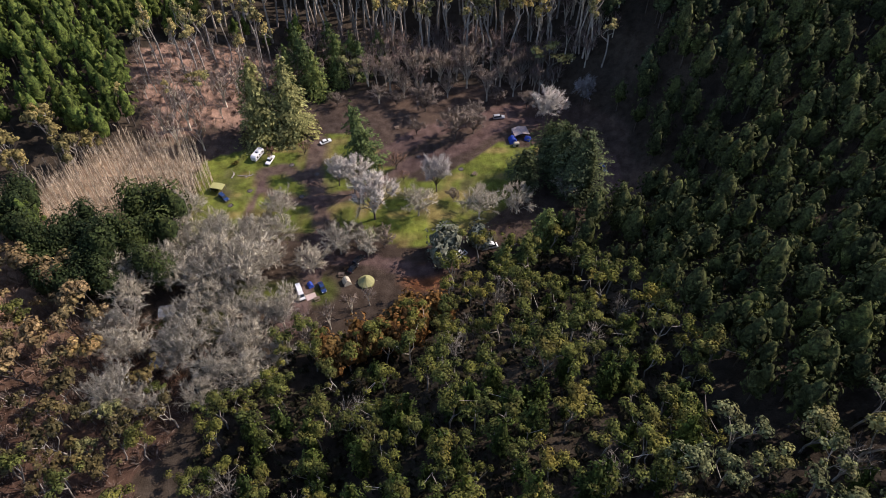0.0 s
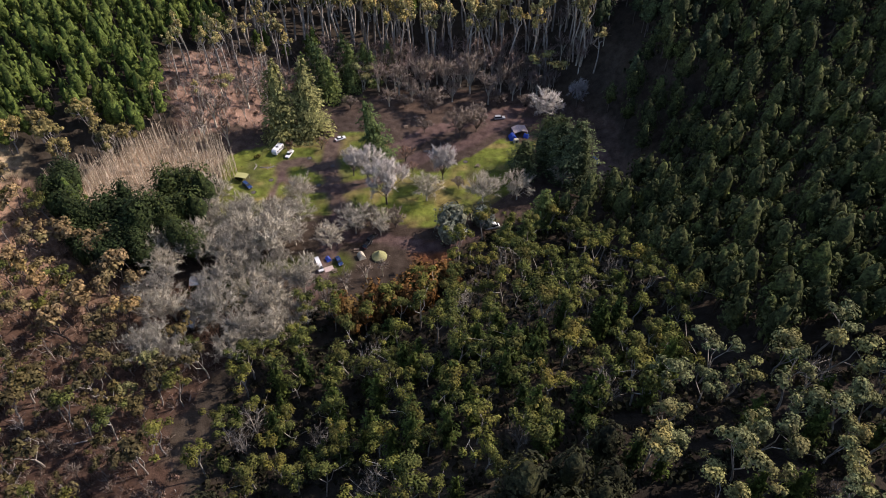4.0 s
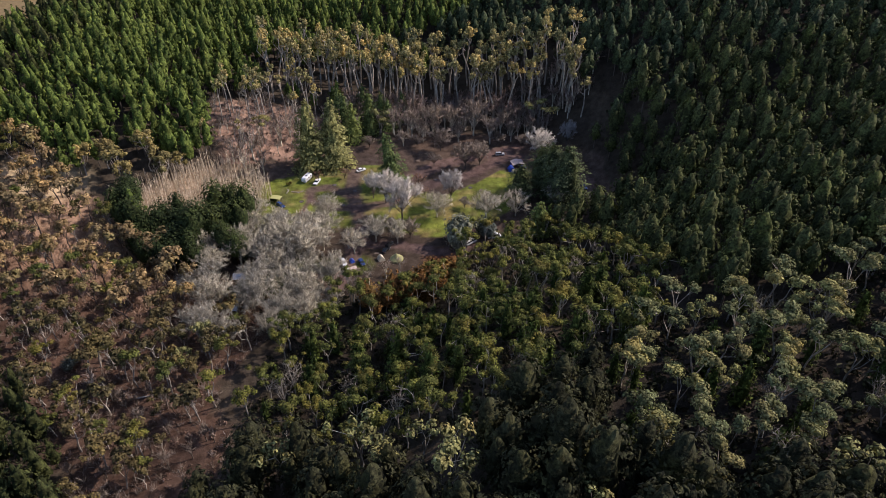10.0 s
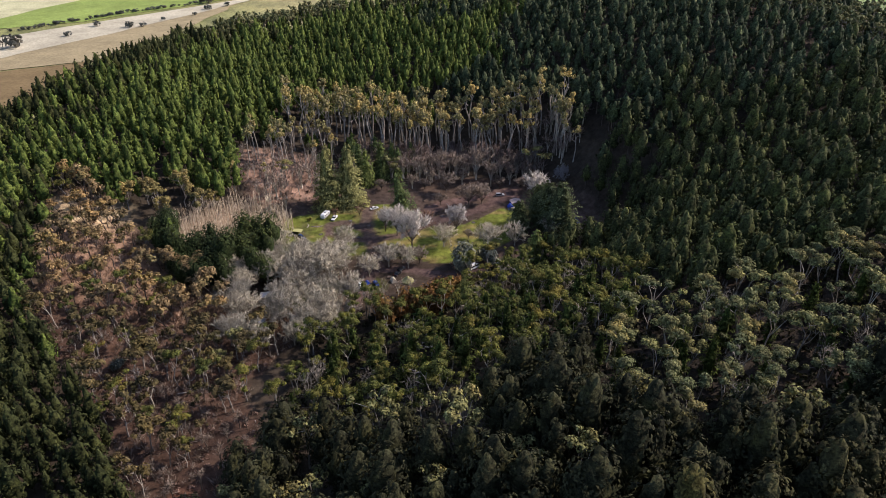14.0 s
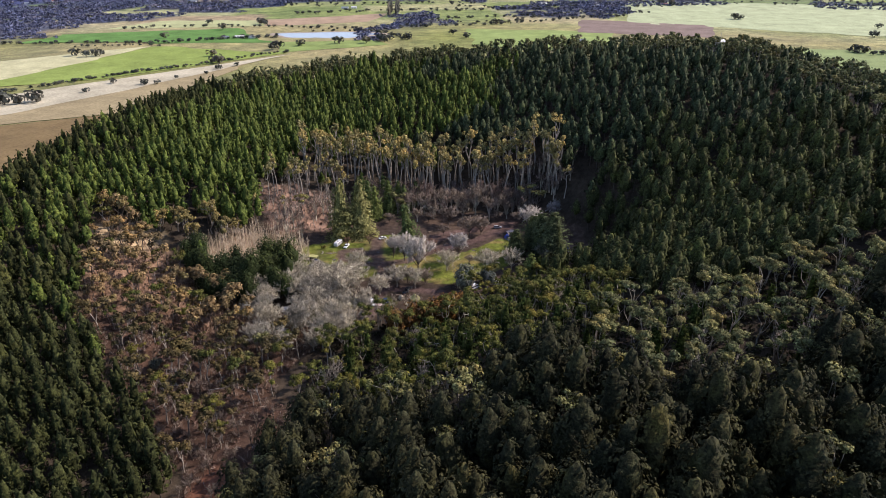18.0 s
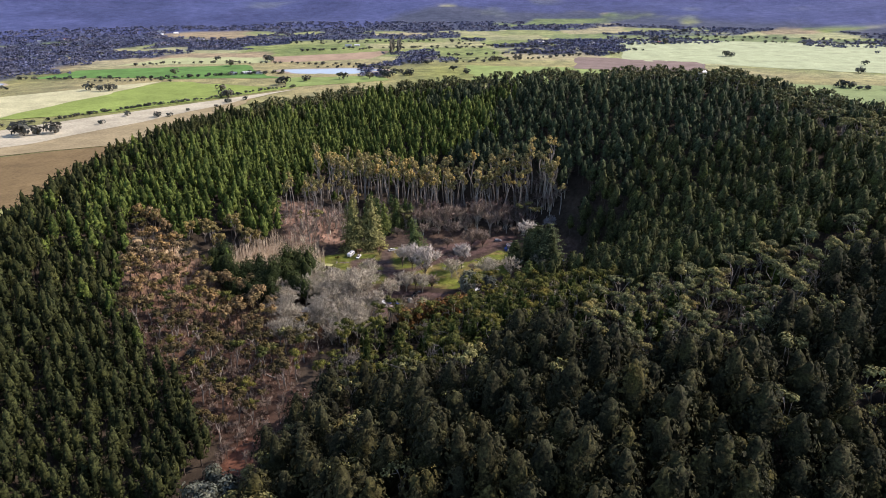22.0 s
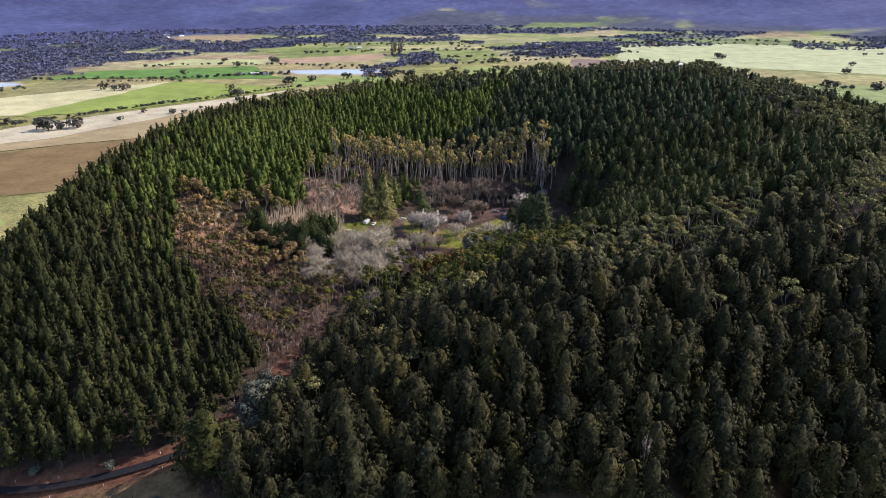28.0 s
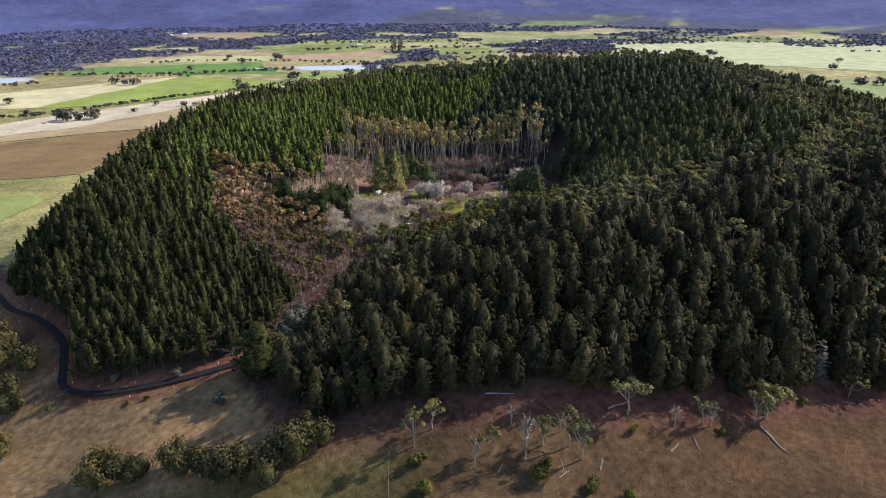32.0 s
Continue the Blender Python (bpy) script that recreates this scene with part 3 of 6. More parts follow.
def bare_tree(seed, h, spread, limbs=9, twigs=13, upright=0.5, thick=1.0):
    """A leafless tree: trunk and limbs, and a haze of fine twigs."""
    rng = np.random.default_rng(seed)
    fork = h * rng.uniform(0.14, 0.24)
    wood = [tube([(0, 0, -0.5), (0, 0, fork)], [0.06 + 0.020 * h, 0.04 + 0.015 * h], 5)]
    ends, dirs, size = [], [], []
    for k in range(limbs):
        w = 2.4 * k + rng.uniform(-0.4, 0.4)
        s = spread * math.sqrt((k + 0.5) / limbs) * 0.8
        tip = np.array([s * math.cos(w), s * math.sin(w), h * (0.9 - 0.28 * (s / spread) ** 2) * rng.uniform(0.85, 1.05)])
        a = np.array([0, 0, fork * rng.uniform(0.8, 1.6)])
        m = a * 0.5 + tip * 0.5 + (0, 0, 0.05 * h)
        m[:2] *= 1.1
        wood.append(tube([a, m, tip], [0.04 + 0.008 * h, 0.03 + 0.005 * h, 0.03], 3))
        for j in range(7):
            f = rng.uniform(0.3, 1.0)
            o = (m * (1 - f) + tip * f) if f > 0.5 else (a * (0.5 - f) + m * (0.5 + f))
            d = unit(tip - a) * upright + rng.normal(0, 0.5, 3) + (0, 0, 0.22)
            e = o + unit(d) * rng.uniform(0.14, 0.26) * h
            ends.append(o)
            dirs.append(e - o)
            size.append(-np.linalg.norm(e - o))
            for f2 in rng.uniform(0.2, 1.0, twigs):
                ends.append(o + (e - o) * f2)
                dirs.append(unit(d) + rng.normal(0, 0.55, 3) + (0, 0, 0.15))
                size.append(rng.uniform(0.05, 0.15) * h)
    size = np.array(size)
    return joined(wood), strips(np.array(ends), np.array(dirs), np.abs(size), (np.where(size < 0, 0.055, 0.024) * thick)[:, None], rng)


def pole(seed, h):
    """A thin pale sapling with upswept twigs."""
    rng = np.random.default_rng(seed)
    lean = rng.normal(0, 0.03, 2) * h
    wood = tube([(0, 0, -0.4), (lean[0] * 0.4, lean[1] * 0.4, h * 0.5), (lean[0], lean[1], h)], [0.12, 0.09, 0.04], 3)
    k = 30
    w = rng.uniform(0, 2 * math.pi, k)
    p = rng.uniform(0.3, 1.0, k)[:, None] * np.array([lean[0], lean[1], h])
    return wood, strips(p, np.stack([np.cos(w), np.sin(w), rng.uniform(0.9, 2.2, k)], 1), rng.uniform(0.5, 1.7, k), 0.05, rng)


def twig_bush(seed, h):
    """A leafless shrub: twigs that fan out from the ground."""
    rng = np.random.default_rng(seed)
    k = 34
    w = rng.uniform(0, 2 * math.pi, k)
    d = np.stack([np.cos(w), np.sin(w), rng.uniform(0.5, 2.4, k)], 1)
    p = unit(d) * (rng.uniform(0, 0.5, k) * h)[:, None]
    return tube([(0, 0, -0.3), (0, 0, h * 0.5)], [0.07, 0.03], 3), strips(p, d + rng.normal(0, 0.3, d.shape), rng.uniform(0.35, 0.75, k) * h, 0.05, rng)


def bush(seed, rad, h, leaves, spray):
    """A rounded shrub or far tree: a mound of sprays over short stems, with lobes and gaps."""
    rng = np.random.default_rng(seed)
    lobes = [(rng.normal(0, 0.42, 3) * (rad, rad, h * 0.22) + (0, 0, h * 0.52), rng.uniform(0.5, 0.8)) for _ in range(7)]
    crown = []
    for c, s in lobes:
        u = unit(rng.normal(0, 1, (leaves // 7, 3)) + (0, 0, 0.4))
        p = c + u * (rad * s, rad * s, h * 0.5 * s) * rng.uniform(0.75, 1.08, (len(u), 1))
        p[:, 2] = np.maximum(p[:, 2], 0.15)
        crown.append(sprays(p, u + (0, 0, 0.15), spray, rng, 0.3, 0.62, 0.2))
        if leaves > 200:
            top = c[2] + h * 0.36 * s
            crown.append(tube([(c[0], c[1], max(c[2] - h * 0.3 * s, 0.1)), tuple(c), (c[0], c[1], top)], [rad * s * 0.6, rad * s * 0.68, 0.1], 5))
    stems = [tube([(0, 0, -0.5), (*(c[:2] * 0.6), c[2])], [0.03 * h + 0.04, 0.03], 3) for c, s in lobes[:4]]
    return joined(stems), joined(crown)


def variants(make, leaf, wood):
    """Trunk and crown meshes from pairs of vertices and faces."""
    return [(solid("trunk", a, wood), solid("crown", b, leaf), a, b) for a, b in make]


def plant(name, kinds, k, x, y, s, rz, label, category, group="", sink=0.0, squash=1.0):
    tr, cr, _, _ = kinds[k % len(kinds)]
    e = thing(name, x, y, at(x, y) - sink, rz, label, category, group)
    e.scale = (s * squash, s * squash, s)
    part("trunk", tr, e)
    part("crown", cr, e)
    return e


def massed(name, kinds, k, x, y, s, rz, leaf, wood, label, category):
    """Trees past counting, as one object."""
    z, vs, qs, ns, mi, n = height(x, y), [], [], [], [], 0
    for v in range(len(kinds)):
        pick = np.nonzero(k % len(kinds) == v)[0]
        for m, (gv, gqd, gn) in ((1, kinds[v][2]), (0, kinds[v][3])):
            if not len(pick):
                continue
            c, sn, sc = np.cos(rz[pick])[:, None], np.sin(rz[pick])[:, None], s[pick][:, None]
            px = (gv[:, 0] * c - gv[:, 1] * sn) * sc + x[pick][:, None]
            py = (gv[:, 0] * sn + gv[:, 1] * c) * sc + y[pick][:, None]
            pz = gv[:, 2] * sc + z[pick][:, None]
            vs.append(np.stack([px, py, pz], -1).reshape(-1, 3))
            ns.append(np.stack([gn[:, 0] * c - gn[:, 1] * sn, gn[:, 0] * sn + gn[:, 1] * c, gn[:, 2] + 0 * c], -1).reshape(-1, 3))
            qs.append((gqd[None] + (np.arange(len(pick)) * len(gv))[:, None, None]).reshape(-1, 4) + n)
            mi.append(np.full(len(qs[-1]), m, np.int32))
            n += len(vs[-1])
    me = sheet(name, np.concatenate(vs), np.concatenate(qs), [leaf, wood], None, np.concatenate(ns))
    me.polygons.foreach_set("material_index", np.concatenate(mi))
    return tagged(new(name, me), label, category, kind="stuff")


def scatter(step, box, seed, jitter=0.38):
    rng = np.random.default_rng(seed)
    x, y = np.meshgrid(np.arange(box[0], box[2], step), np.arange(box[1], box[3], step))
    x = x + (np.arange(x.shape[0]) % 2)[:, None] * step * 0.5
    x, y = x.ravel(), y.ravel()
    return x + rng.uniform(-jitter, jitter, x.shape) * step, y + rng.uniform(-jitter, jitter, x.shape) * step, rng


# ---- the woods ----
CLEAR = ([(-163, 160), (-150, 181), (-122, 183), (-126, 160), (-146, 149), (-160, 152)], [(123, -92), (123, -72), (139, -72), (139, -92)], CAMP, POLES, TALL, REDS, GUMS, RIDGE, BREACH, SLOPE, [(-72, 214), (-25, 236), (38, 234), (70, 210), (80, 240), (0, 262), (-64, 262)])


def pine_places(step, seed, west, front=None):
    """Places for pines on the western plantation, on the near ridge or on the rest of the hill."""
    x, y, rng = scatter(step, (-340, -110, 440, 540), seed, 0.4)
    r, th = np.hypot(x - CX, y - CY), np.degrees(np.arctan2(y - CY, x - CX)) % 360
    r0, rr = rim_at(th)[:2]
    edge = th + np.where(th < 150, 26 * (vnoise(x, y, 34, 55) - 0.5) + 12 * (vnoise(x, y, 11, 56) - 0.5), 0)
    reach = np.where((th > 216) | (th < 2), 175, np.where(th > 180, 70, np.where(th > 140, 50, np.where(th < 46, 200, 22))))
    ok = (r < rr + reach) & (y > np.interp(x, *PINE_FRONT)) & (away(x, y, ROAD) > 5.5) & (((edge > 84) & (edge < 250)) == west)
    for area in CLEAR:
        ok &= ~inside(x, y, area)
    ok &= (rng.random(len(x)) > 0.05) & ~((r < r0 + 14) & (th > 120) & (th < 275))
    if front is not None:
        ok &= ((y < 62) & (th > 240)) == front
    x, y, r, th, rr = x[ok], y[ok], r[ok], th[ok], rr[ok]
    n = len(x)
    gums = (th > 250) & (th < 326) & (y > -60) & (not west) & (rng.random(n) < 0.22) & (vnoise(x, y, 34, 51) > 0.5)
    gums |= (np.abs(r - rr) < 24) & ((th < 98) | (th > 318) | ((th > 104) & (th < 126))) & (rng.random(n) < 0.62)
    return x, y, gums, rng.integers(0, 1000, n), rng.uniform(0, 6.28, n), rng.uniform(0.74, 1.16, n) * (0.9 + 0.2 * vnoise(x, y, 40, 52))


K_PLANT = variants([conifer(s, 16 + 1.2 * (s % 3), 3.2 + 0.2 * (s % 3), 0.22, 30, 8, 0.48, 1.9, 0.62, 0.32) for s in range(1, 7)], M_SHADEPLANT, M_BARK)
K_PLANT_FAR = variants([conifer(s, 16.5 + 1.3 * (s % 3), 3.3 + 0.2 * (s % 3), 0.32, 15, 5, 0.70, 1.8, 0.70, 0.36, sides=6) for s in range(6, 12)], M_PLANT, M_BARK)
K_PINE = variants([conifer(s, 18.5 + 1.9 * (s % 4), 4.9 + 0.45 * (s % 3), 0.10, 80, 9, 0.52, 2.0, 0.68, 0.32, 0.05, 8, 0.58) for s in range(11, 19)], M_PINE, M_BARK)
K_PINE_FAR = variants([conifer(s, 16.5 + s % 3, 3.5 + 0.2 * (s % 3), 0.38, 14, 5, 0.74, 2.2, 0.72, 0.34, sides=6) for s in range(19, 25)], M_WALLPINE, M_BARK)
x, y, gums, k, rot, s = pine_places(6.0, 41, True)
# outer slope and near stand get the copy with shade in its colour
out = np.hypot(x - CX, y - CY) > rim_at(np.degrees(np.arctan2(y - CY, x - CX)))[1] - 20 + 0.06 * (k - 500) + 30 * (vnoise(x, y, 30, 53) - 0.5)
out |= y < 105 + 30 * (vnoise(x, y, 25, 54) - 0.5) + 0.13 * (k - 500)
for sel, kinds, leaf, lab in ((out & (y < 95), K_PLANT, M_SHADEPLANT, "plantation pines in rows on the outer slope by the road, shade put into their dull green"), (out & (y >= 95), K_PLANT_FAR, M_SHADEPLANT, "plantation pines on the western slope, shade put into their dull green"), (~out, K_PLANT_FAR, M_PLANT, "plantation pines covering the crater wall, sunlight put into their bright green")):
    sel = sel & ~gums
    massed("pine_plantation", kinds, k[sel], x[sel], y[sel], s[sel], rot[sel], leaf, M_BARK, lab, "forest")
mixed = [(x[gums], y[gums], k[gums], rot[gums], s[gums])]
x, y, gums, k, rot, s = pine_places(6.6, 42, False, False)
K_PINE_MID = variants([conifer(s, 16.5 + 1.5 * (s % 3), 3.5 + 0.25 * (s % 3), 0.34, 32, 7, 0.50, 2.2, 0.66, 0.34, dome=0.62) for s in range(23, 30)], M_WALLPINE, M_BARK)
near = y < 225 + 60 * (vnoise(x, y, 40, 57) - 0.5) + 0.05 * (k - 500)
for sel, kinds, leaf, lab in ((~gums & near, K_PINE_MID, M_WALLPINE, "dense dark green pine forest on the eastern crater wall"), (~gums & ~near, K_PINE_FAR, M_LITWALL, "dense pine forest on the far crater wall, sunlit tops put into its green")):
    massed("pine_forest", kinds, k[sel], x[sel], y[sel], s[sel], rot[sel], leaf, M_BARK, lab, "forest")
mixed.append((x[gums], y[gums], k[gums], rot[gums], s[gums]))
x, y, gums, k, rot, s = pine_places(7.7, 43, False, True)
single = np.zeros(len(x), bool)
single[np.nonzero(~gums & (y < -20) & (x < 170))[0][:300]] = True
sel = ~gums & ~single
massed("pine_forest", K_PINE, k[sel], x[sel], y[sel], s[sel], rot[sel], M_PINE, M_BARK, "dense dark pine forest on the near ridge", "forest")
for i in np.nonzero(single)[0]:
    plant("pine_tree", K_PINE, int(k[i]), x[i], y[i], s[i], math.degrees(rot[i]), "broad dark green pine on the slope above the grass", "tree", "pines along the forest edge")
mixed.append((x[gums], y[gums], k[gums], rot[gums], s[gums]))
mx, my, mk, mrot, ms = (np.concatenate(c) for c in zip(*mixed))

K_GUM = variants([gum(s, 15, 3.3, 8, 92, 0.45, 1.6, 0.70, 0.26) for s in range(31, 38)], M_GUM, M_WHITE)
K_PALE = variants([gum(s, 15, 4.2, 10, 78, 0.34, 1.5, 0.70, 0.27) for s in range(41, 47)], M_PALE_GUM, M_WHITE)
K_PALE_MID = variants([gum(s, 15, 3.4, 8, 34, 0.34, 1.5, 0.72, 0.38) for s in range(49, 53)], M_PALE_GUM, M_WHITE)
K_PALE_FAR = variants([gum(s, 16, 3.8, 8, 12, 0.36, 1.8, 0.72, 0.62) for s in range(46, 49)], M_PALE_GUM, M_WHITE)
K_TALL = variants([gum(s, 27, 2.2, 12, 19, 0.62, 1.25, 1.15, 0.44, 1.0, 0.17) for s in range(51, 58)], M_TALL, M_GREYGUM)
K_SCRUB = variants([gum(s, 12, 2.9, 8, 30, 0.36, 1.45, 0.85, 0.40, 1.0, 0.15) for s in range(61, 68)], M_SCRUB, M_BARK)
for sel, kinds, lab in ((my < 215, K_PALE_MID, "pale olive gums with white limbs scattered through the near pines"), (my >= 215, K_PALE_FAR, "pale olive gums scattered through the pines and along the crest")):
    massed("gum_woodland", kinds, mk[sel], mx[sel], my[sel], ms[sel] * 1.15, mrot[sel], M_PALE_GUM, M_WHITE, lab, "woodland")


K_SOFT = variants([layered(s, 15, 3.2, 0.05, 40, 10, True, 0.46, -0.15, 0.5) for s in range(22, 26)], M_SOFTPINE, M_BARK)
K_DEADGUM = variants([bare_tree(s, 14, 3.4, 7, 7, 0.7, 1.1) for s in range(26, 30)], M_WHITE, M_WHITE)


def grove(step, poly, seed, keep, name, kinds, lo, hi, label, group, cap=300, clear=4.5, thin=1.0):
    x, y, rng = scatter(step, (min(p[0] for p in poly), min(p[1] for p in poly), max(p[0] for p in poly), max(p[1] for p in poly)), seed, 0.46)
    ok = inside(x, y, poly) & (rng.random(len(x)) < keep) & (away(x, y, ROAD) > clear)
    for i in np.nonzero(ok)[0][:cap]:
        plant(name, kinds, int(rng.integers(0, 99)), x[i], y[i], rng.uniform(lo, hi), rng.uniform(0, 360), label, "tree", group, squash=thin)


grove(8.3, GUMS, 71, 0.97, "gum_tree", K_GUM, 0.72, 1.15, "olive gum tree with rounded leaf heads on pale limbs", "gums below the ridge")
grove(9.5, [(-60, 50), (22, 36), (54, 58), (52, 84), (-50, 78)], 70, 0.8, "soft_pine_tree", K_SOFT, 0.7, 1.2, "soft green pine among the gums", "young pines among the gums")
grove(15, GUMS, 77, 0.75, "soft_pine_tree", K_SOFT, 0.55, 1.0, "young soft green pine among the gums", "young pines among the gums")
grove(13, RIDGE, 78, 0.8, "soft_pine_tree", K_SOFT, 0.6, 1.05, "young soft green pine among the gums", "young pines among the gums")
grove(22, GUMS, 79, 0.6, "dead_gum_tree", K_DEADGUM, 0.75, 1.2, "dead gum with bare white limbs", "dead gums on the ridge")
grove(24, RIDGE, 80, 0.7, "dead_gum_tree", K_DEADGUM, 0.8, 1.2, "dead gum with bare white limbs", "dead gums on the ridge")
grove(9.0, RIDGE, 72, 0.95, "gum_tree", K_PALE, 0.85, 1.25, "spreading gum with white limbs and pale olive leaves", "gums on the ridge")
grove(6.6, TALL, 73, 0.95, "tall_gum_tree", K_TALL, 1.18, 1.42, "tall slender gum with bare pale trunk and golden crown", "tall gums behind the camp", thin=0.88)
grove(7.6, REDS_HIGH, 74, 0.9, "scrub_gum_tree", K_SCRUB, 0.6, 1.6, "sparse orange-brown gum over pale bracken", "scrub gums on the red slope")
K_SCRUB_LOW = variants([gum(s, 12, 3.0, 9, 30, 0.36, 1.35, 0.85, 0.38, 1.0, 0.15) for s in range(301, 307)], M_LOWSCRUB, M_GREYGUM)
grove(7.8, REDS_LOW, 69, 0.88, "scrub_gum_tree", K_SCRUB_LOW, 0.6, 1.5, "dull olive-brown gum over dark bracken", "scrub gums low on the red slope")
grove(8.0, [(-119, 222), (-104, 250), (-72, 257), (-74, 241), (-98, 222), (-113, 206)], 76, 0.95, "tall_gum_tree", K_TALL, 0.85, 1.1, "tall slender gum with bare pale trunk and golden crown", "tall gums behind the camp", thin=0.85)
grove(15, REDS, 75, 0.7, "gum_tree", K_GUM, 0.55, 1.15, "olive gum tree with rounded leaf heads on pale limbs", "olive gums on the red slope")

# ---- trees of the camp and round it, one by one ----
K_BARE = variants([bare_tree(s, 12, 6.4, 14, 50, 0.55, 1.15) for s in range(81, 86)], M_TWIG, M_TWIG)
K_BROWN = variants([bare_tree(s, 8, 4.8, 14, 66, 0.65, 1.1) for s in range(86, 89)], M_BROWNTWIG, M_BARK)
K_SILVER = variants([bare_tree(s, 10, 5.0, 15, 62, 0.8, 1.1) for s in range(89, 93)], M_SILVER, M_BARK)
K_RED = variants([bare_tree(s, 4.5, 2.4, 8, 11, 0.6) for s in range(93, 95)], M_REDTWIG, M_BARK)
K_SLIM = variants([bare_tree(s, 12, 2.6, 6, 7, 0.9, 1.7) for s in range(95, 98)], M_BROWNTWIG, M_TWIG)
K_TALLBROWN = variants([bare_tree(s, 12, 3.8, 10, 26, 0.8, 1.1) for s in (98, 99, 100)], M_BROWNTWIG, M_TWIG)
K_FIR = variants([layered(s, 32, 6.6, 0.02, 120, 34, False, 0.42, 0.5, 0.5, 0.66) for s in (101, 102)], M_FIR, M_BARK)
K_GREENFIR = variants([layered(s, 18, 3.6, 0.03, 80, 18, False, 0.32, 0.25, 0.5, 0.62) for s in (103, 104, 105)], M_GREENFIR, M_BARK)
K_OLDPINE = variants([layered(s, 32, 7.4, 0.02, 100, 26, True, 0.45, -0.12, 0.55) for s in (106, 107)], M_OLDPINE, M_BARK)
K_CYPRESS = variants([bush(s, 5.6, 17, 2400, 0.38) for s in (111, 112, 113)], M_CYPRESS, M_BARK)
M_OLIVE = foliage("dark_olive_leaves", (0.045, 0.048, 0.022), (0.11, 0.105, 0.042), (0.11, 0.09, 0.033))
K_OLIVEBUSH = variants([bush(s, 5.0, 8, 980, 0.38) for s in (114, 115, 116)], M_OLIVE, M_WHITE)
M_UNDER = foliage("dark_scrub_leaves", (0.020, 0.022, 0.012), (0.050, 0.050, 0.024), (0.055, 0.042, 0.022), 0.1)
K_WATTLE = variants([bush(s, 2.7, 5, 480, 0.27) for s in (117, 118)], M_WATTLE, M_BARK)
K_RUST = variants([bush(s, 4.0, 10, 420, 0.5) for s in (119, 120)], M_RUST, M_BARK)
K_BUSH = variants([bush(s, 2.6, 4.6, 560, 0.24) for s in (121, 122, 123)], M_GUM, M_BARK)
K_FRONTGUM = variants([gum(s, 12, 3.9, 18, 52, 0.36, 1.15, 0.8, 0.22, 1.35, 0.2) for s in range(131, 137)], M_PALE_GUM, M_WHITE)
M_BUSHY = foliage("dark_golden_gum_leaves", (0.14, 0.118, 0.046), (0.31, 0.25, 0.092), (0.28, 0.195, 0.07))
K_BUSHY = variants([gum(s, 15, 2.9, 20, 44, 0.25, 1.35, 0.9, 0.34, 1.0, 0.40) for s in range(135, 138)], M_BUSHY, M_GREYGUM)
M_SILVERFIR = foliage("greying_conifer_needles", (0.075, 0.085, 0.070), (0.18, 0.19, 0.16), (0.11, 0.12, 0.08))
K_SILVERFIR = variants([layered(145, 18, 3.5, 0.03, 70, 14, False, 0.34, 0.2, 0.35)], M_SILVERFIR, M_DEAD)
K_ROADTREE = variants([conifer(146, 17, 5.4, 0.03, 80, 12, 0.42, 2.2, 0.75, 0.26, 0.1, 12)], M_SHADEPLANT, M_BARK)
K_DEADTREE = variants([bare_tree(s, 8, 2.2, 7, 4, 0.7, 1.5) for s in range(141, 144)], M_DEAD, M_DEAD)

rng = np.random.default_rng(5)


def row_of(name, kinds, base, spots, label, category, group, wide=0.0):
    """Trees at given places: x, y, height and, where it is told, width of the crown; wide: the crown's own width."""
    for i, (x, y, h, *w) in enumerate(spots):
        e = plant(name, kinds, i, x, y, h / base, float(rng.uniform(0, 360)), label, category, group, squash=w[0] / wide * base / h if w else 1.0)
    return e


BARE = [(-104, 122), (-91, 152), (-62, 151), (-51, 141), (-53, 128), (-48, 112), (-46, 100), (-58, 84), (-74, 78), (-96, 84)]
x, y, rng = scatter(7.9, (-106, 78, -42, 154), 81, 0.42)
ok = inside(x, y, BARE) & (np.hypot(x + 46, y - 125) > 5) & (np.hypot(x + 85, y - 115) > 5.5) & (np.hypot(x + 83, y - 97) > 4.5)
for i in np.nonzero(ok)[0]:
    plant("bare_tree", K_BARE, int(rng.integers(0, 9)), x[i], y[i], float(rng.uniform(0.8, 1.15)), float(rng.uniform(0, 360)), "leafless grey tree with a broad crown of fine twigs", "tree", "bare trees in the crater")
row_of("bare_tree", K_BARE, 12, [(-10, 160, 11, 14.5), (11, 159, 12, 15.5), (24, 161, 11, 13.5), (-60, 130, 17, 20), (-72, 134, 14, 17), (-57, 158, 11, 14), (-56, 146, 11, 14), (-43, 134, 10, 12.5), (-35, 142, 11, 15), (-26, 141, 10, 11), (-88, 157, 11, 15), (-89, 147, 11, 14), (42, 168, 11, 12), (-97, 162, 10, 12)], "leafless grey tree with a broad crown of fine twigs", "tree", "bare trees in the crater", 13)
row_of("slim_bare_tree", K_SLIM, 12, [(-35, 112, 12), (-42, 111, 11), (-29, 117, 10), (-40, 104, 11), (-46, 104, 12), (-53, 97, 10), (-37, 107, 10), (-57, 99, 11), (-24, 121, 8)],
       "slender leafless tree with pale stem and brown twigs", "tree", "slim bare trees by the gums")
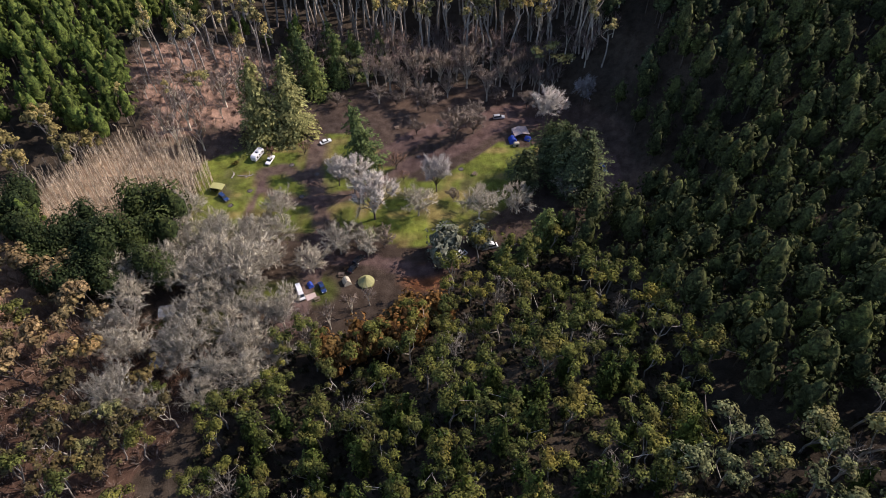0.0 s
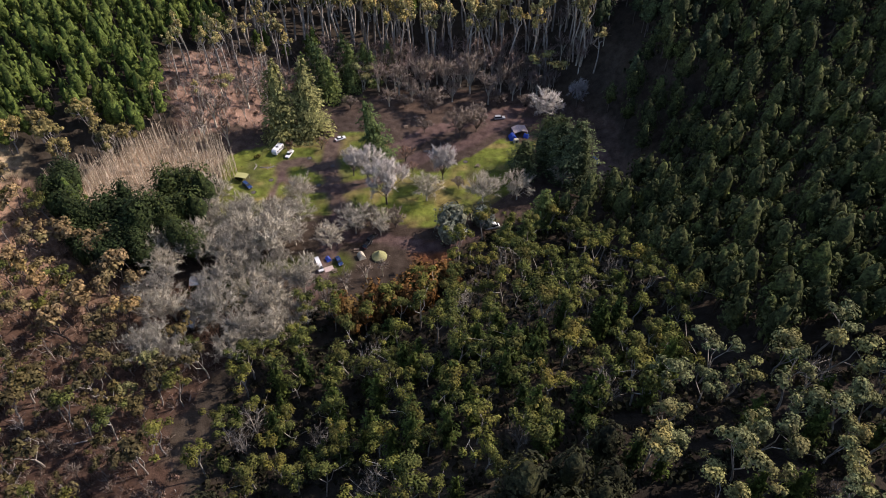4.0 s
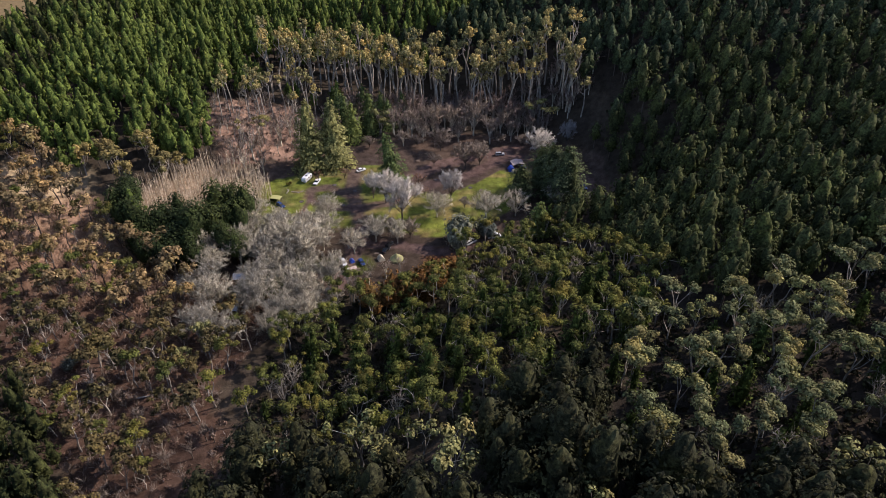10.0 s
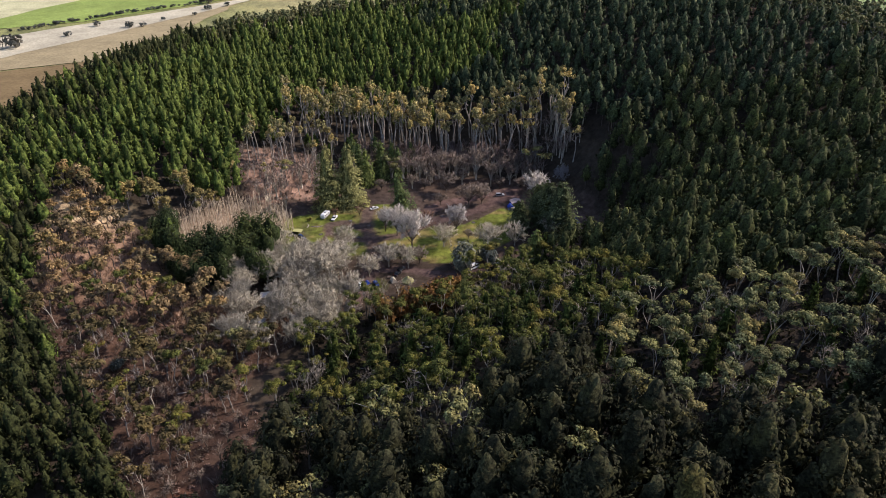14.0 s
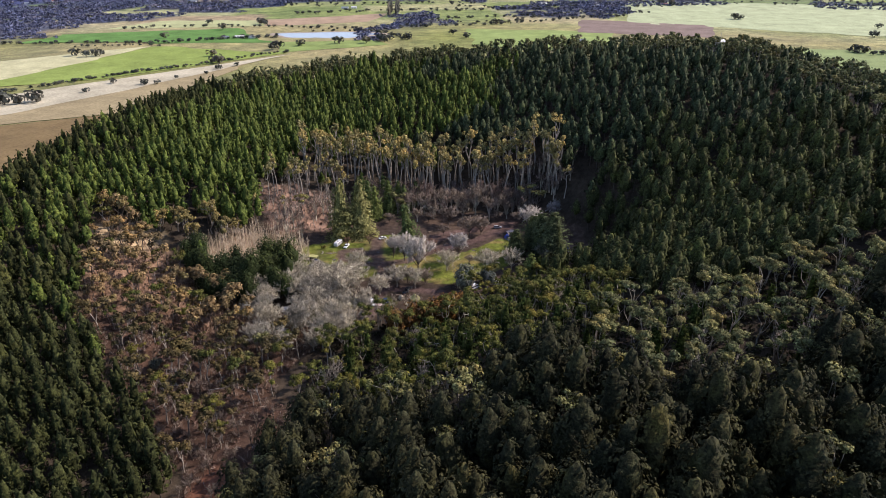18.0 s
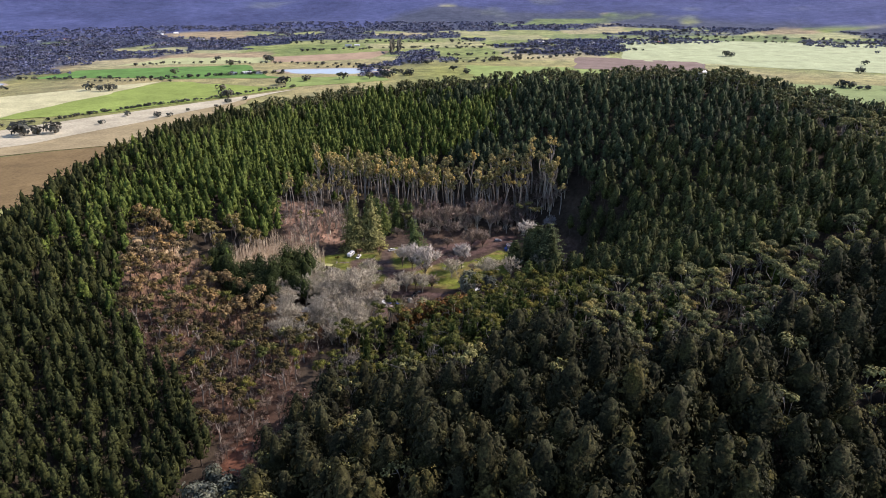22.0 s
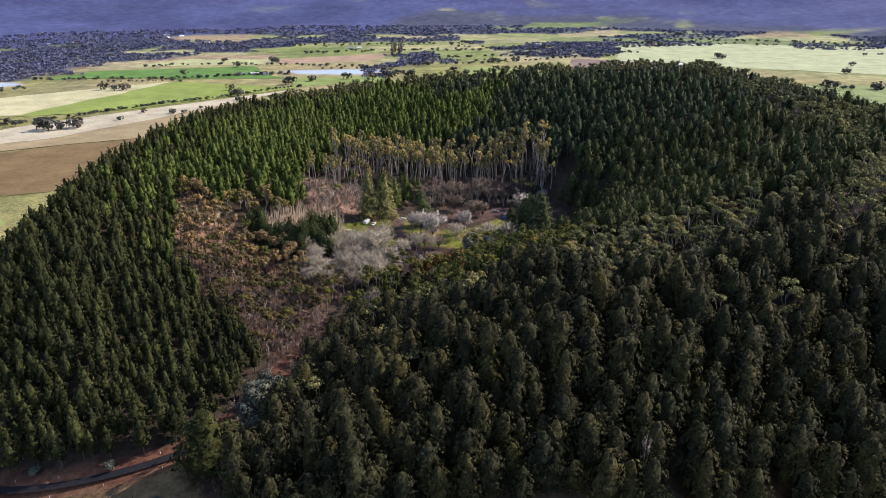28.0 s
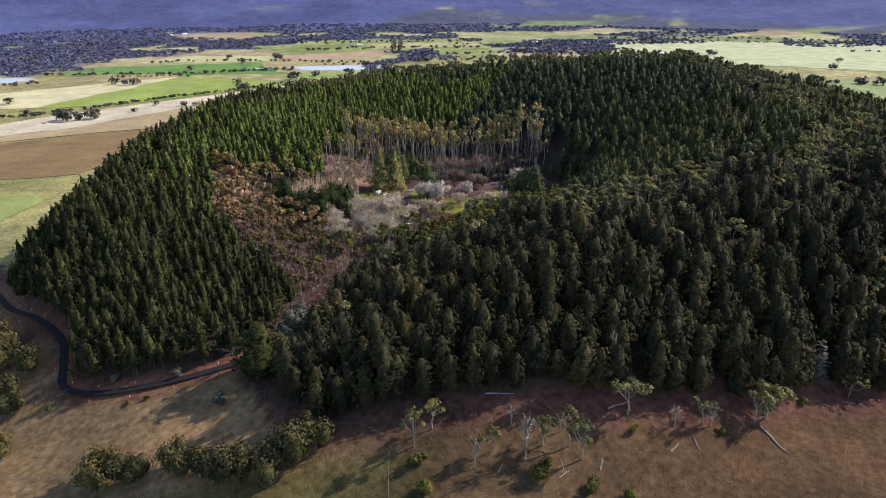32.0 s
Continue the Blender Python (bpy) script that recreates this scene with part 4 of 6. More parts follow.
row_of("slim_bare_tree", K_SLIM, 12, [(-98, 200, 17, 10), (-92, 193, 12, 6.5), (-100, 191, 17, 9), (-88, 216, 17, 9), (-86, 228, 14, 9), (-98, 216, 14, 9), (-104, 208, 13, 8), (-80, 222, 15, 8), (-106, 196, 12, 7), (-75, 232, 14, 8), (-64, 238, 14, 8)],
       "slender leafless tree with pale stem and brown twigs", "tree", "slim bare trees beside the firs", 5.2)
row_of("brown_bare_tree", K_TALLBROWN, 12, [(-13, 236, 18, 13), (8, 235, 19, 14), (16, 226, 15, 11), (-24, 233, 15, 11), (31, 240, 13, 10), (-3, 238, 15, 11), (22, 236, 14, 10), (-34, 238, 13, 9), (38, 232, 12, 9), (-18, 228, 11, 9), (0, 228, 10, 8), (27, 229, 11, 8), (-28, 224, 9, 8)],
       "tall leafless tree with warm brown twigs", "tree", "brown trees behind the camp", 7.6)
row_of("round_bare_tree", K_BROWN, 8, [(-9, 219, 11, 15), (3, 201, 13, 16), (11, 214, 7, 10), (-12, 204, 6, 8), (-21, 223, 6, 9), (20, 224, 7, 9), (-38, 147, 8, 10), (-30, 146, 8, 9), (-21, 145, 8, 9), (2, 167, 5, 6), (-60, 152, 7, 8), (10, 205, 9, 11), (32, 221, 7, 9), (-45, 222, 6, 8)],
       "rounded leafless tree with dense brown twigs", "tree", "round bare trees in the camp", 9.8)
row_of("silver_bare_tree", K_SILVER, 10, [(-25, 158, 18, 19), (-33, 171, 15, 14), (-4, 172, 15, 12), (39, 211, 14, 16), (54, 220, 12, 10), (-39, 175, 12, 10)],
       "leafless tree with silvery white branches", "tree", "silver trees on the grass", 10.4)
row_of("small_red_tree", K_RED, 4.5, [(-19, 184, 7, 9), (-54, 192, 5, 7), (-66, 190, 5, 6.5), (-16, 178, 4, 5), (-85, 107, 6, 8), (-90, 102, 5, 7), (-81, 101, 5, 7), (-94, 110, 5, 7), (-77, 94, 5, 7)], "low bare shrub with reddish twigs", "shrub", "reddish shrubs on the grass", 5.2)
row_of("fir_tree", K_FIR, 32, [(-71, 202, 36, 17.5), (-60, 205, 35, 16.5)], "large fir with drooping yellow-green boughs", "tree", "pair of firs", 10.2)
e = row_of("leaning_conifer", K_GREENFIR, 18, [(-30, 187, 28, 15)], "leaning bright green conifer on the camping ground", "tree", "", 6.2)
e.rotation_euler = (radians(-2), radians(-9), 0)
row_of("green_fir_tree", K_GREENFIR, 18, [(-54, 230, 22, 12), (-59, 237, 24, 12), (-66, 235, 21, 10), (-64, 250, 20, 11), (-47, 247, 20, 11), (-41, 250, 18, 10), (-37, 244, 17, 10), (-51, 256, 20, 10), (-30, 254, 16, 9), (-46, 236, 15, 9), (32, 147, 17, 12), (25, 138, 12, 8), (18, 138, 10, 7.4), (-66, 224, 15, 9)],
       "pointed bright green conifer", "tree", "green conifers in the camp", 6.2)
row_of("old_pine_tree", K_OLDPINE, 32, [(46, 170, 30, 17), (38, 185, 22, 15), (27, 174, 18, 12), (41, 178, 27, 15)], "massive dark green pine beside the camp", "tree", "old pines", 11.0)
row_of("spreading_gum_tree", K_PALE, 15, [(42, 238, 16, 18), (-41, 236, 15, 11), (-95, 213, 15, 12)], "spreading olive gum behind the camp", "tree", "gums behind the camp", 9.5)
row_of("cypress_tree", K_CYPRESS, 13, [(-98, 150, 19), (-107, 134, 18), (-116, 138, 16), (-113, 126, 15), (-124, 133, 14), (-131, 142, 15), (-120, 122, 12), (-103, 126, 13), (-138, 148, 14), (-96, 138, 17), (-91, 130, 14)],
       "dense dark green cypress with rounded crown", "tree", "dark cypresses")
row_of("rusty_wattle", K_RUST, 10, [(-10, 110, 15), (-17, 106, 15), (-25, 104, 14), (-3, 116, 13), (-33, 99, 14), (-12, 117, 11)], "rust-brown wattle in seed among the gums", "tree", "rusty wattles")
row_of("silver_wattle", K_WATTLE, 5, [(-97, -14, 9), (-93, -22, 11), (-96, -32, 9), (-89, -28, 12), (-95, -4, 8), (-86, -36, 9), (-88, -14, 10), (-92, -42, 8), (-116, -75, 7), (-172, -52, 4), (-141, -54, 4.5), (-2, 139, 13), (10, 145, 10), (-128, 68, 5)],
       "silvery grey-green wattle bush", "shrub", "silver wattles")
row_of("tall_gum_tree", K_TALL, 27, [(-118, 196, 18), (-104, 204, 16), (62, 232, 24), (57, 238, 25)], "tall slender gum with bare pale trunk and golden crown", "tree", "tall gums behind the camp")
row_of("bushy_gum_tree", K_BUSHY, 15, [(-129, 171, 21, 12), (-137, 177, 22, 12), (-147, 168, 20, 12), (-153, 173, 18, 11), (-141, 164, 16, 10), (-160, 166, 17, 11), (-124, 178, 16, 9)], "bushy gum with dark golden leaves", "tree", "bushy gums above the saplings", 9.0)
row_of("white_gum_tree", K_FRONTGUM, 12, [(-33, -115, 19, 10), (-26, -109, 15, 9), (-10, -121, 11, 6), (-5, -119, 13, 7), (14, -117, 15, 9), (23, -117, 19, 11), (27, -122, 19, 11), (47, -104, 17, 17), (75, -106, 12, 10), (96, -103, 16, 12), (101, -101, 17, 16), (142, -85, 12, 11), (-87, 77, 15, 10), (-92, 70, 12, 9)],
       "crooked gum with white trunk and thin olive heads", "tree", "white gums on the grass slope", 9.5)
row_of("dead_tree", K_DEADTREE, 8, [(7, -122, 20, 7), (-11, -123, 11, 5), (3, -109, 8, 4), (64, -108, 9, 5), (21, -112, 8, 4), (78, -107, 9, 5), (-117, 60, 9, 5), (-145, 88, 8, 4), (43, -90, 20, 4), (58, -89, 20, 4)], "bleached dead tree with few broken limbs", "dead tree", "dead trees", 4.4)
row_of("silver_conifer", K_SILVERFIR, 18, [(130, -79, 18, 12)], "greying conifer with thin silvery boughs", "tree", "", 6.2)
row_of("olive_bush", K_OLIVEBUSH, 8, [(-157, -106, 16, 18), (-148, -107, 14, 15), (-140, -109, 12, 13), (-124, -109, 15, 16), (-114, -112, 14, 15), (-105, -115, 16, 16), (-96, -117, 17, 16), (-86, -117, 18, 17), (-77, -114, 19, 17), (-70, -109, 15, 14), (-238, -21, 24, 20), (-224, -32, 16, 16), (-219, -57, 13, 13), (-206, -88, 14, 15), (-253, -6, 18, 17), (-230, -44, 14, 14), (-247, -18, 20, 18), (-213, -98, 13, 14)],
       "dark olive rounded tree along the fence", "tree", "olive trees along the fence", 11)
row_of("roadside_tree", K_ROADTREE, 17, [(-102, -59, 27, 20)], "dense dark olive tree beside the road", "tree", "", 8.6)
row_of("low_bush", K_BUSH, 4.6, [(-31, -122, 5), (-28, -132, 6), (12, -129, 6.5), (28, -134, 5), (40, -138, 4), (-196, -44, 4), (-188, -46, 3), (-200, -60, 2.5), (48, -111, 3), (82, -109, 2.5), (120, -92, 3), (-152, -66, 2), (-160, -67, 2), (-83, 172, 2), (-79, 186, 2)],
       "low green bush on the grass", "bush", "low bushes")

K_POLE = variants([pole(s, 10) for s in range(151, 157)], M_POLE, M_POLE)
x, y, rng = scatter(1.65, (-150, 140, -80, 202), 75, 0.45)
ok = inside(x, y, POLES)
massed("sapling_thicket", K_POLE, rng.integers(0, 99, ok.sum()), x[ok], y[ok], rng.uniform(0.6, 1.15, ok.sum()), rng.uniform(0, 6.28, ok.sum()), M_POLE, M_POLE, "thicket of pale leafless saplings", "thicket")
x, y, rng = scatter(4.4, (-60, 226, 70, 262), 76, 0.45)
ok = (y > 234 + 4 * np.sin(x / 9)) & (rng.random(len(x)) < 0.75)
massed("bare_thicket", K_SLIM, rng.integers(0, 99, ok.sum()), x[ok], y[ok], rng.uniform(0.7, 1.25, ok.sum()), rng.uniform(0, 6.28, ok.sum()), M_PINKTWIG, M_TWIG, "brown leafless saplings in front of the tall gums", "thicket")
x, y, rng = scatter(6.2, (-140, 176, -56, 262), 83, 0.45)
ok = inside(x, y, SLOPE) & (rng.random(len(x)) < 0.8)
massed("slope_thicket", K_SLIM, rng.integers(0, 99, ok.sum()), x[ok], y[ok], rng.uniform(0.4, 0.8, ok.sum()), rng.uniform(0, 6.28, ok.sum()), M_BROWNTWIG, M_TWIG, "brown leafless scrub under the tall gums", "thicket")
x, y, rng = scatter(2.9, (-215, 5, -62, 260), 77, 0.45)
ok = (inside(x, y, REDS) | inside(x, y, BREACH) | inside(x, y, SLOPE)) & (rng.random(len(x)) < 0.35)
K_FERN = variants([bush(s, 0.9, 0.6, 35, 0.24) for s in (161, 162)], M_BRACKEN, M_BARK)
massed("bracken", K_FERN, rng.integers(0, 99, ok.sum()), x[ok], y[ok], rng.uniform(0.6, 1.6, ok.sum()), rng.uniform(0, 6.28, ok.sum()), M_BRACKEN, M_BARK, "dead reddish bracken under the scrub gums", "bracken")
x, y, rng = scatter(7.5, (-110, -60, -60, 100), 79, 0.45)
ok = inside(x, y, BREACH) | (inside(x, y, REDS) & (y < 60) & (x > -120))
massed("brown_thicket", K_SLIM, rng.integers(0, 99, ok.sum()), x[ok], y[ok], rng.uniform(0.35, 0.75, ok.sum()), rng.uniform(0, 6.28, ok.sum()), M_BROWNTWIG, M_BARK, "brown leafless scrub in the breach of the crater", "thicket")


K_TWIGS = variants([twig_bush(s, 3.2) for s in range(191, 196)], M_BROWNTWIG, M_BARK)
for area, step, lo, hi, seed, mat, lab in ((REDS_HIGH, 3.0, 0.5, 1.4, 84, M_SCRUBTWIG, "bare tawny scrub on the red slope"), (REDS_LOW, 3.0, 0.5, 1.3, 83, M_BROWNTWIG, "bare brown scrub low on the red slope"), (BREACH, 3.0, 0.4, 1.2, 85, M_BROWNTWIG, "bare brown scrub in the breach"), (SLOPE, 3.4, 0.5, 1.4, 86, M_BROWNTWIG, "bare brown scrub under the tall gums"), ([(-100, 94), (-78, 88), (-66, 100), (-74, 112), (-98, 116)], 2.6, 0.7, 1.5, 87, M_REDTWIG, "reddish bare scrub beside the bare trees")):
    x, y, rng = scatter(step, (-220, -90, -56, 262), seed, 0.48)
    ok = inside(x, y, area) & (rng.random(len(x)) < 0.85) & (away(x, y, ROAD) > 4.5)
    massed("twig_scrub", K_TWIGS, rng.integers(0, 99, ok.sum()), x[ok], y[ok], rng.uniform(lo, hi, ok.sum()), rng.uniform(0, 6.28, ok.sum()), mat, M_BARK, lab, "scrub")
K_UNDER = variants([bush(s, 1.9, 2.4, 21, 0.6) for s in (123, 124, 125)], M_UNDER, M_BARK)
x, y, rng = scatter(3.9, (-70, -6, 172, 152), 88, 0.48)
ok = inside(x, y, GUMS) | inside(x, y, RIDGE)
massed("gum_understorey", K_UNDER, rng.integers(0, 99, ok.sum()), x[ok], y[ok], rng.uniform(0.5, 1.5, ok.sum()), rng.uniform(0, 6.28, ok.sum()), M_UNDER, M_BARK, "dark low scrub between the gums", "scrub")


def tufts(name, step, box, seed, keep, size, mat, label):
    """Grass standing in tufts, as one object."""
    x, y, rng = scatter(step, box, seed, 0.5)
    ok = keep(x, y) & (rng.random(len(x)) < 0.8)
    x, y = x[ok], y[ok]
    p = np.repeat(np.stack([x, y, height(x, y)], 1), 3, 0)
    n = len(p)
    d = unit(np.stack([rng.normal(0, 1.1, n), rng.normal(0, 1.1, n), np.full(n, 0.8)], 1))
    w = rng.uniform(0, 6.28, n)
    side = np.stack([np.cos(w), np.sin(w), 0 * w], 1)
    s = (size * rng.uniform(0.5, 1.3, n))[:, None]
    v = np.stack([p - side * s * 0.45, p + side * s * 0.45, p + d * s + side * s * 0.4, p + d * s - side * s * 0.4], 1).reshape(-1, 3)
    up = np.repeat(unit(d * (0.25, 0.25, 1)), 4, 0)
    tagged(new(name, sheet(name, v, np.arange(len(v)).reshape(-1, 4), mat, None, up)), label, "grass", kind="stuff")


tufts("tussock_grass", 1.05, (-260, -160, 190, 20), 78, lambda x, y: (y < np.interp(x, *PINE_FRONT) - 3) & (y > -150) & (away(x, y, ROAD) > 5) & (np.hypot(x - CX, y - CY) < 350), 0.26, M_TUSSOCK, "dry tussock grass on the slope below the forest")
tufts("camp_grass", 2.0, (-92, 146, 36, 206), 80, lambda x, y: inside(x, y, CAMP) & (np.min([away(x, y, l) for l in TRACKS], 0) > 4) & (vnoise(x, y, 9, 21) > 0.4), 0.22, M_TURF, "short green grass of the camping ground")

# ---- the road, fences and timber ----
M_ASPHALT = plain("asphalt", (0.024, 0.024, 0.028), 0.95, 0, 0.35, 0.8)
M_ASPHALT.node_tree.nodes["Principled BSDF"].inputs["Specular IOR Level"].default_value = 0.08
M_PAINT = plain("white_paint", (0.72, 0.72, 0.70), 0.5)
M_POST = bark("weathered_post", (0.10, 0.085, 0.07), (0.2, 0.18, 0.155), 2.0)


def smooth_line(pts, step):
    """A rounded line through the points, at even steps."""
    p = np.array(pts, float)
    q = []
    for i in range(len(p) - 1):
        a, b, c, d = p[max(i - 1, 0)], p[i], p[i + 1], p[min(i + 2, len(p) - 1)]
        for t in np.linspace(0, 1, max(2, int(np.linalg.norm(c - b) / step)), endpoint=False):
            q.append(0.5 * (2 * b + (c - a) * t + (2 * a - 5 * b + 4 * c - d) * t * t + (3 * b - a - 3 * c + d) * t**3))
    return np.array(q + [p[-1]])


def ribbon(line, offs, lift, thick=0.0):
    """A strip that follows the ground along a line; offs: distances to the left of the line."""
    d = unit(np.gradient(line, axis=0))
    left = np.stack([-d[:, 1], d[:, 0]], 1)
    z = np.max([height(*(line + left * o).T) for o in (*offs, 0)], 0) + lift
    v = np.stack([np.c_[line + left * o, z + (0.05 if abs(o) < max(np.abs(offs)) else 0) - thick * 0] for o in offs], 1)
    n, k = v.shape[:2]
    i = np.arange(n * k).reshape(n, k)
    return v.reshape(-1, 3), np.stack([i[:-1, :-1], i[1:, :-1], i[1:, 1:], i[:-1, 1:]], -1).reshape(-1, 4)


road_line = smooth_line(ROAD, 2.0)
tagged(new("road", sheet("road", *ribbon(road_line[:np.argmax(road_line[:, 0] > -104)], (-1.95, -0.7, 0.7, 1.95), 0.22), M_ASPHALT)), "narrow sealed road winding into the crater", "road", kind="structure")


def box_bm(sx, sy, sz, x=0, y=0, z=0, bevel=0.0, taper=1.0):
    """A block standing on z, tapered towards its top and with its edges taken off."""
    bm = bmesh.new()
    bmesh.ops.create_cube(bm, size=1)
    for v in bm.verts:
        k = taper if v.co.z > 0 else 1
        v.co = Vector((v.co.x * sx * k + x, v.co.y * sy * k + y, (v.co.z + 0.5) * sz + z))
    if bevel:
        bmesh.ops.bevel(bm, geom=bm.edges[:], offset=bevel, segments=2, affect="EDGES", clamp_overlap=True)
    return bm


def mesh_of(name, bm, mat):
    me = bpy.data.meshes.new(name)
    bm.to_mesh(me)
    bm.free()
    me.materials.append(mat)
    return me


guide_shaft, guide_band = mesh_of("shaft", box_bm(0.16, 0.16, 1.0, bevel=0.03), M_PAINT), mesh_of("reflector", box_bm(0.19, 0.19, 0.14, z=0.78, bevel=0.02), plain("red_reflector", (0.5, 0.03, 0.02), 0.3))
for i in range(14, len(road_line) - 30, 9):
    if road_line[i, 1] < 60:
        d = unit(road_line[i + 1] - road_line[i - 1])
        for side in (-1, 1):
            gx0, gy0 = road_line[i] + side * 3.7 * np.array([-d[1], d[0]])
            e = thing("guide_post", gx0, gy0, at(gx0, gy0) - 0.05, 0, "white roadside guide post with reflector", "post", "guide posts along the road")
            part("shaft", guide_shaft, e)
            part("reflector", guide_band, e)

post_me = mesh_of("post", box_bm(0.16, 0.16, 1.35, bevel=0.03), M_POST)
M_WIRE = plain("fence_wire", (0.3, 0.3, 0.29), 0.5, 0.6)


def fence(pts, gap, label):
    """A farm fence: posts and three wires."""
    line = smooth_line(pts, gap)
    e = thing("fence", line[0][0], line[0][1], 0, 0, label, "fence")
    for x, y in line:
        p = part("post", post_me, e)
        p.location = (x - line[0][0], y - line[0][1], at(x, y) - 0.15)
    for h in (0.35, 0.75, 1.1):
        bits = [tube(np.array([(*a, at(*a) + h), (*b, at(*b) + h)]) - (*line[0], 0), [0.025, 0.025], 3) for a, b in zip(line, line[1:])]
        part("wire", solid("wire", joined(bits), M_WIRE), e)


fence([(-42, -112), (-41, -134), (-39, -160)], 4.0, "farm fence of weathered posts down the grass slope")
fence([(-215, -97), (-174, -101), (-140, -104), (-100, -110), (-60, -101), (-42, -112)], 5.0, "farm fence of weathered posts below the olive trees")
fence([(-560, 352), (-483, 362), (-430, 357), (-390, 350)], 7.0, "farm fence between two paddocks")


def log(name, x, y, rz, ln, r, seed, label):
    rg = np.random.default_rng(seed)
    e = thing(name, x, y, at(x, y) + r * 0.4, rz, label, "log")
    zs = [at(x + math.cos(radians(rz)) * f * ln, y + math.sin(radians(rz)) * f * ln) - at(x, y) for f in (0, 0.35, 0.7, 1)]
    part("trunk", solid("trunk", tube([(0, 0, zs[0] + r * 0.4), (ln * 0.35, rg.normal(0, 0.2), zs[1] + r * 0.3), (ln * 0.7, rg.normal(0, 0.3), zs[2] + r * 0.3), (ln, 0, zs[3] + r * 0.2)], [r, r * 0.85, r * 0.6, r * 0.3], 8), M_DEAD), e)
    for f in (0.55, 0.7, 0.85):
        a = np.array([ln * f, 0, zs[2] * f + r * 0.4])
        part("branch", solid("branch", tube([a, a + (rg.uniform(0.5, 1.5), rg.uniform(-1.6, 1.6), rg.uniform(0.1, 0.9))], [r * 0.35, 0.03], 4), M_DEAD), e)


for i, (x, y, rz, ln, r) in enumerate([(-6, -97, -4, 11, 0.28), (98, -105, -66, 13, 0.4), (40, -103, 20, 9, 0.25), (60, -118, 40, 5, 0.2), (-3, -127, 60, 4, 0.2), (18, -129, 30, 5, 0.2), (33, -126, 70, 5, 0.22), (-120, 44, 60, 9, 0.25), (-104, 58, 20, 8, 0.25), (70, -112, -80, 6, 0.2), (20, -126, 100, 5, 0.18), (-92, 60, -30, 9, 0.3)]):
    log("fallen_log", x, y, rz, ln, r, i + 200, "bleached fallen trunk with broken branches")

# ---- vehicles, tents and huts ----
M_GLASS = plain("tinted_window", (0.02, 0.025, 0.03), 0.08, 0, 0.2)
M_TYRE = plain("tyre_rubber", (0.02, 0.02, 0.02), 0.9)
M_RIM = plain("alloy_rim", (0.45, 0.45, 0.46), 0.35, 0.8)
M_CARWHITE = plain("white_car_paint", (0.78, 0.78, 0.77), 0.25, 0, 0.06, 1.0, 0.5)
M_CARSILVER = plain("silver_car_paint", (0.5, 0.52, 0.54), 0.3, 0.4, 0.08, 1.0, 0.5)
M_CARBLUE = plain("blue_car_paint", (0.02, 0.045, 0.14), 0.25, 0.1, 0.15, 1.0, 0.6)
M_CARBLACK = plain("black_car_paint", (0.012, 0.012, 0.014), 0.25, 0, 0.2, 1.0, 0.6)
M_LAMP = plain("headlamp_glass", (0.7, 0.7, 0.68), 0.1)
M_TAIL = plain("tail_lamp_glass", (0.35, 0.02, 0.02), 0.15)
M_TRIM = plain("dark_plastic_trim", (0.03, 0.03, 0.03), 0.6)
M_GREENTARP = plain("lime_tarpaulin", (0.40, 0.39, 0.15), 0.6, 0, 0.25)
M_BLUETARP = plain("blue_tarpaulin", (0.02, 0.07, 0.42), 0.55, 0, 0.3)
M_CANVAS = plain("beige_canvas", (0.48, 0.43, 0.32), 0.85, 0, 0.2)
M_OLIVECANVAS = plain("olive_canvas", (0.30, 0.29, 0.12), 0.85, 0, 0.2)
M_PINKROOF = plain("faded_pink_canopy", (0.50, 0.38, 0.34), 0.75, 0, 0.25)
M_WHITEWALL = plain("white_weatherboard", (0.7, 0.69, 0.66), 0.6)
M_TINROOF = plain("grey_iron_roof", (0.38, 0.40, 0.42), 0.4, 0.5, 0.3)
M_REDROOF = plain("dull_red_roof", (0.25, 0.09, 0.07), 0.6)
M_TIMBER = bark("brown_timber", (0.10, 0.07, 0.05), (0.2, 0.15, 0.11), 2.0)
M_ASH = plain("cold_ash_and_stones", (0.13, 0.11, 0.10), 0.95, 0, 0.5, 4.0)


def profile_bm(pts, half, inset=0.0, bevel=0.05):
    """A side view drawn out across the car; the upper points lean in by inset."""
    bm, zs = bmesh.new(), [p[1] for p in pts]
    lo, hi = min(zs), max(zs)
    faces = []
    for side in (1, -1):
        faces.append([bm.verts.new((x, side * (half - inset * (z - lo) / max(hi - lo, 0.01)), z)) for x, z in pts])
    bm.faces.new(faces[0])
    bm.faces.new(faces[1][::-1])
    n = len(pts)
    for i in range(n):
        j = (i + 1) % n
        bm.faces.new((faces[0][i], faces[1][i], faces[1][j], faces[0][j]))
    bmesh.ops.recalc_face_normals(bm, faces=bm.faces[:])
    if bevel:
        bmesh.ops.bevel(bm, geom=bm.edges[:], offset=bevel, segments=2, affect="EDGES", clamp_overlap=True)
    return bm


def disc_bm(r, w, sides=14):
    bm = bmesh.new()
    bmesh.ops.create_cone(bm, cap_ends=True, segments=sides, radius1=r, radius2=r, depth=w, matrix=Matrix.Rotation(radians(90), 4, "X"))
    bmesh.ops.bevel(bm, geom=[e for e in bm.edges if abs(e.verts[0].co.y - e.verts[1].co.y) < 1e-4], offset=r * 0.14, segments=2, affect="EDGES", clamp_overlap=True)
    return bm


TYRE_ME, RIM_ME = mesh_of("tyre", disc_bm(0.34, 0.22), M_TYRE), mesh_of("rim", disc_bm(0.2, 0.235, 10), M_RIM)


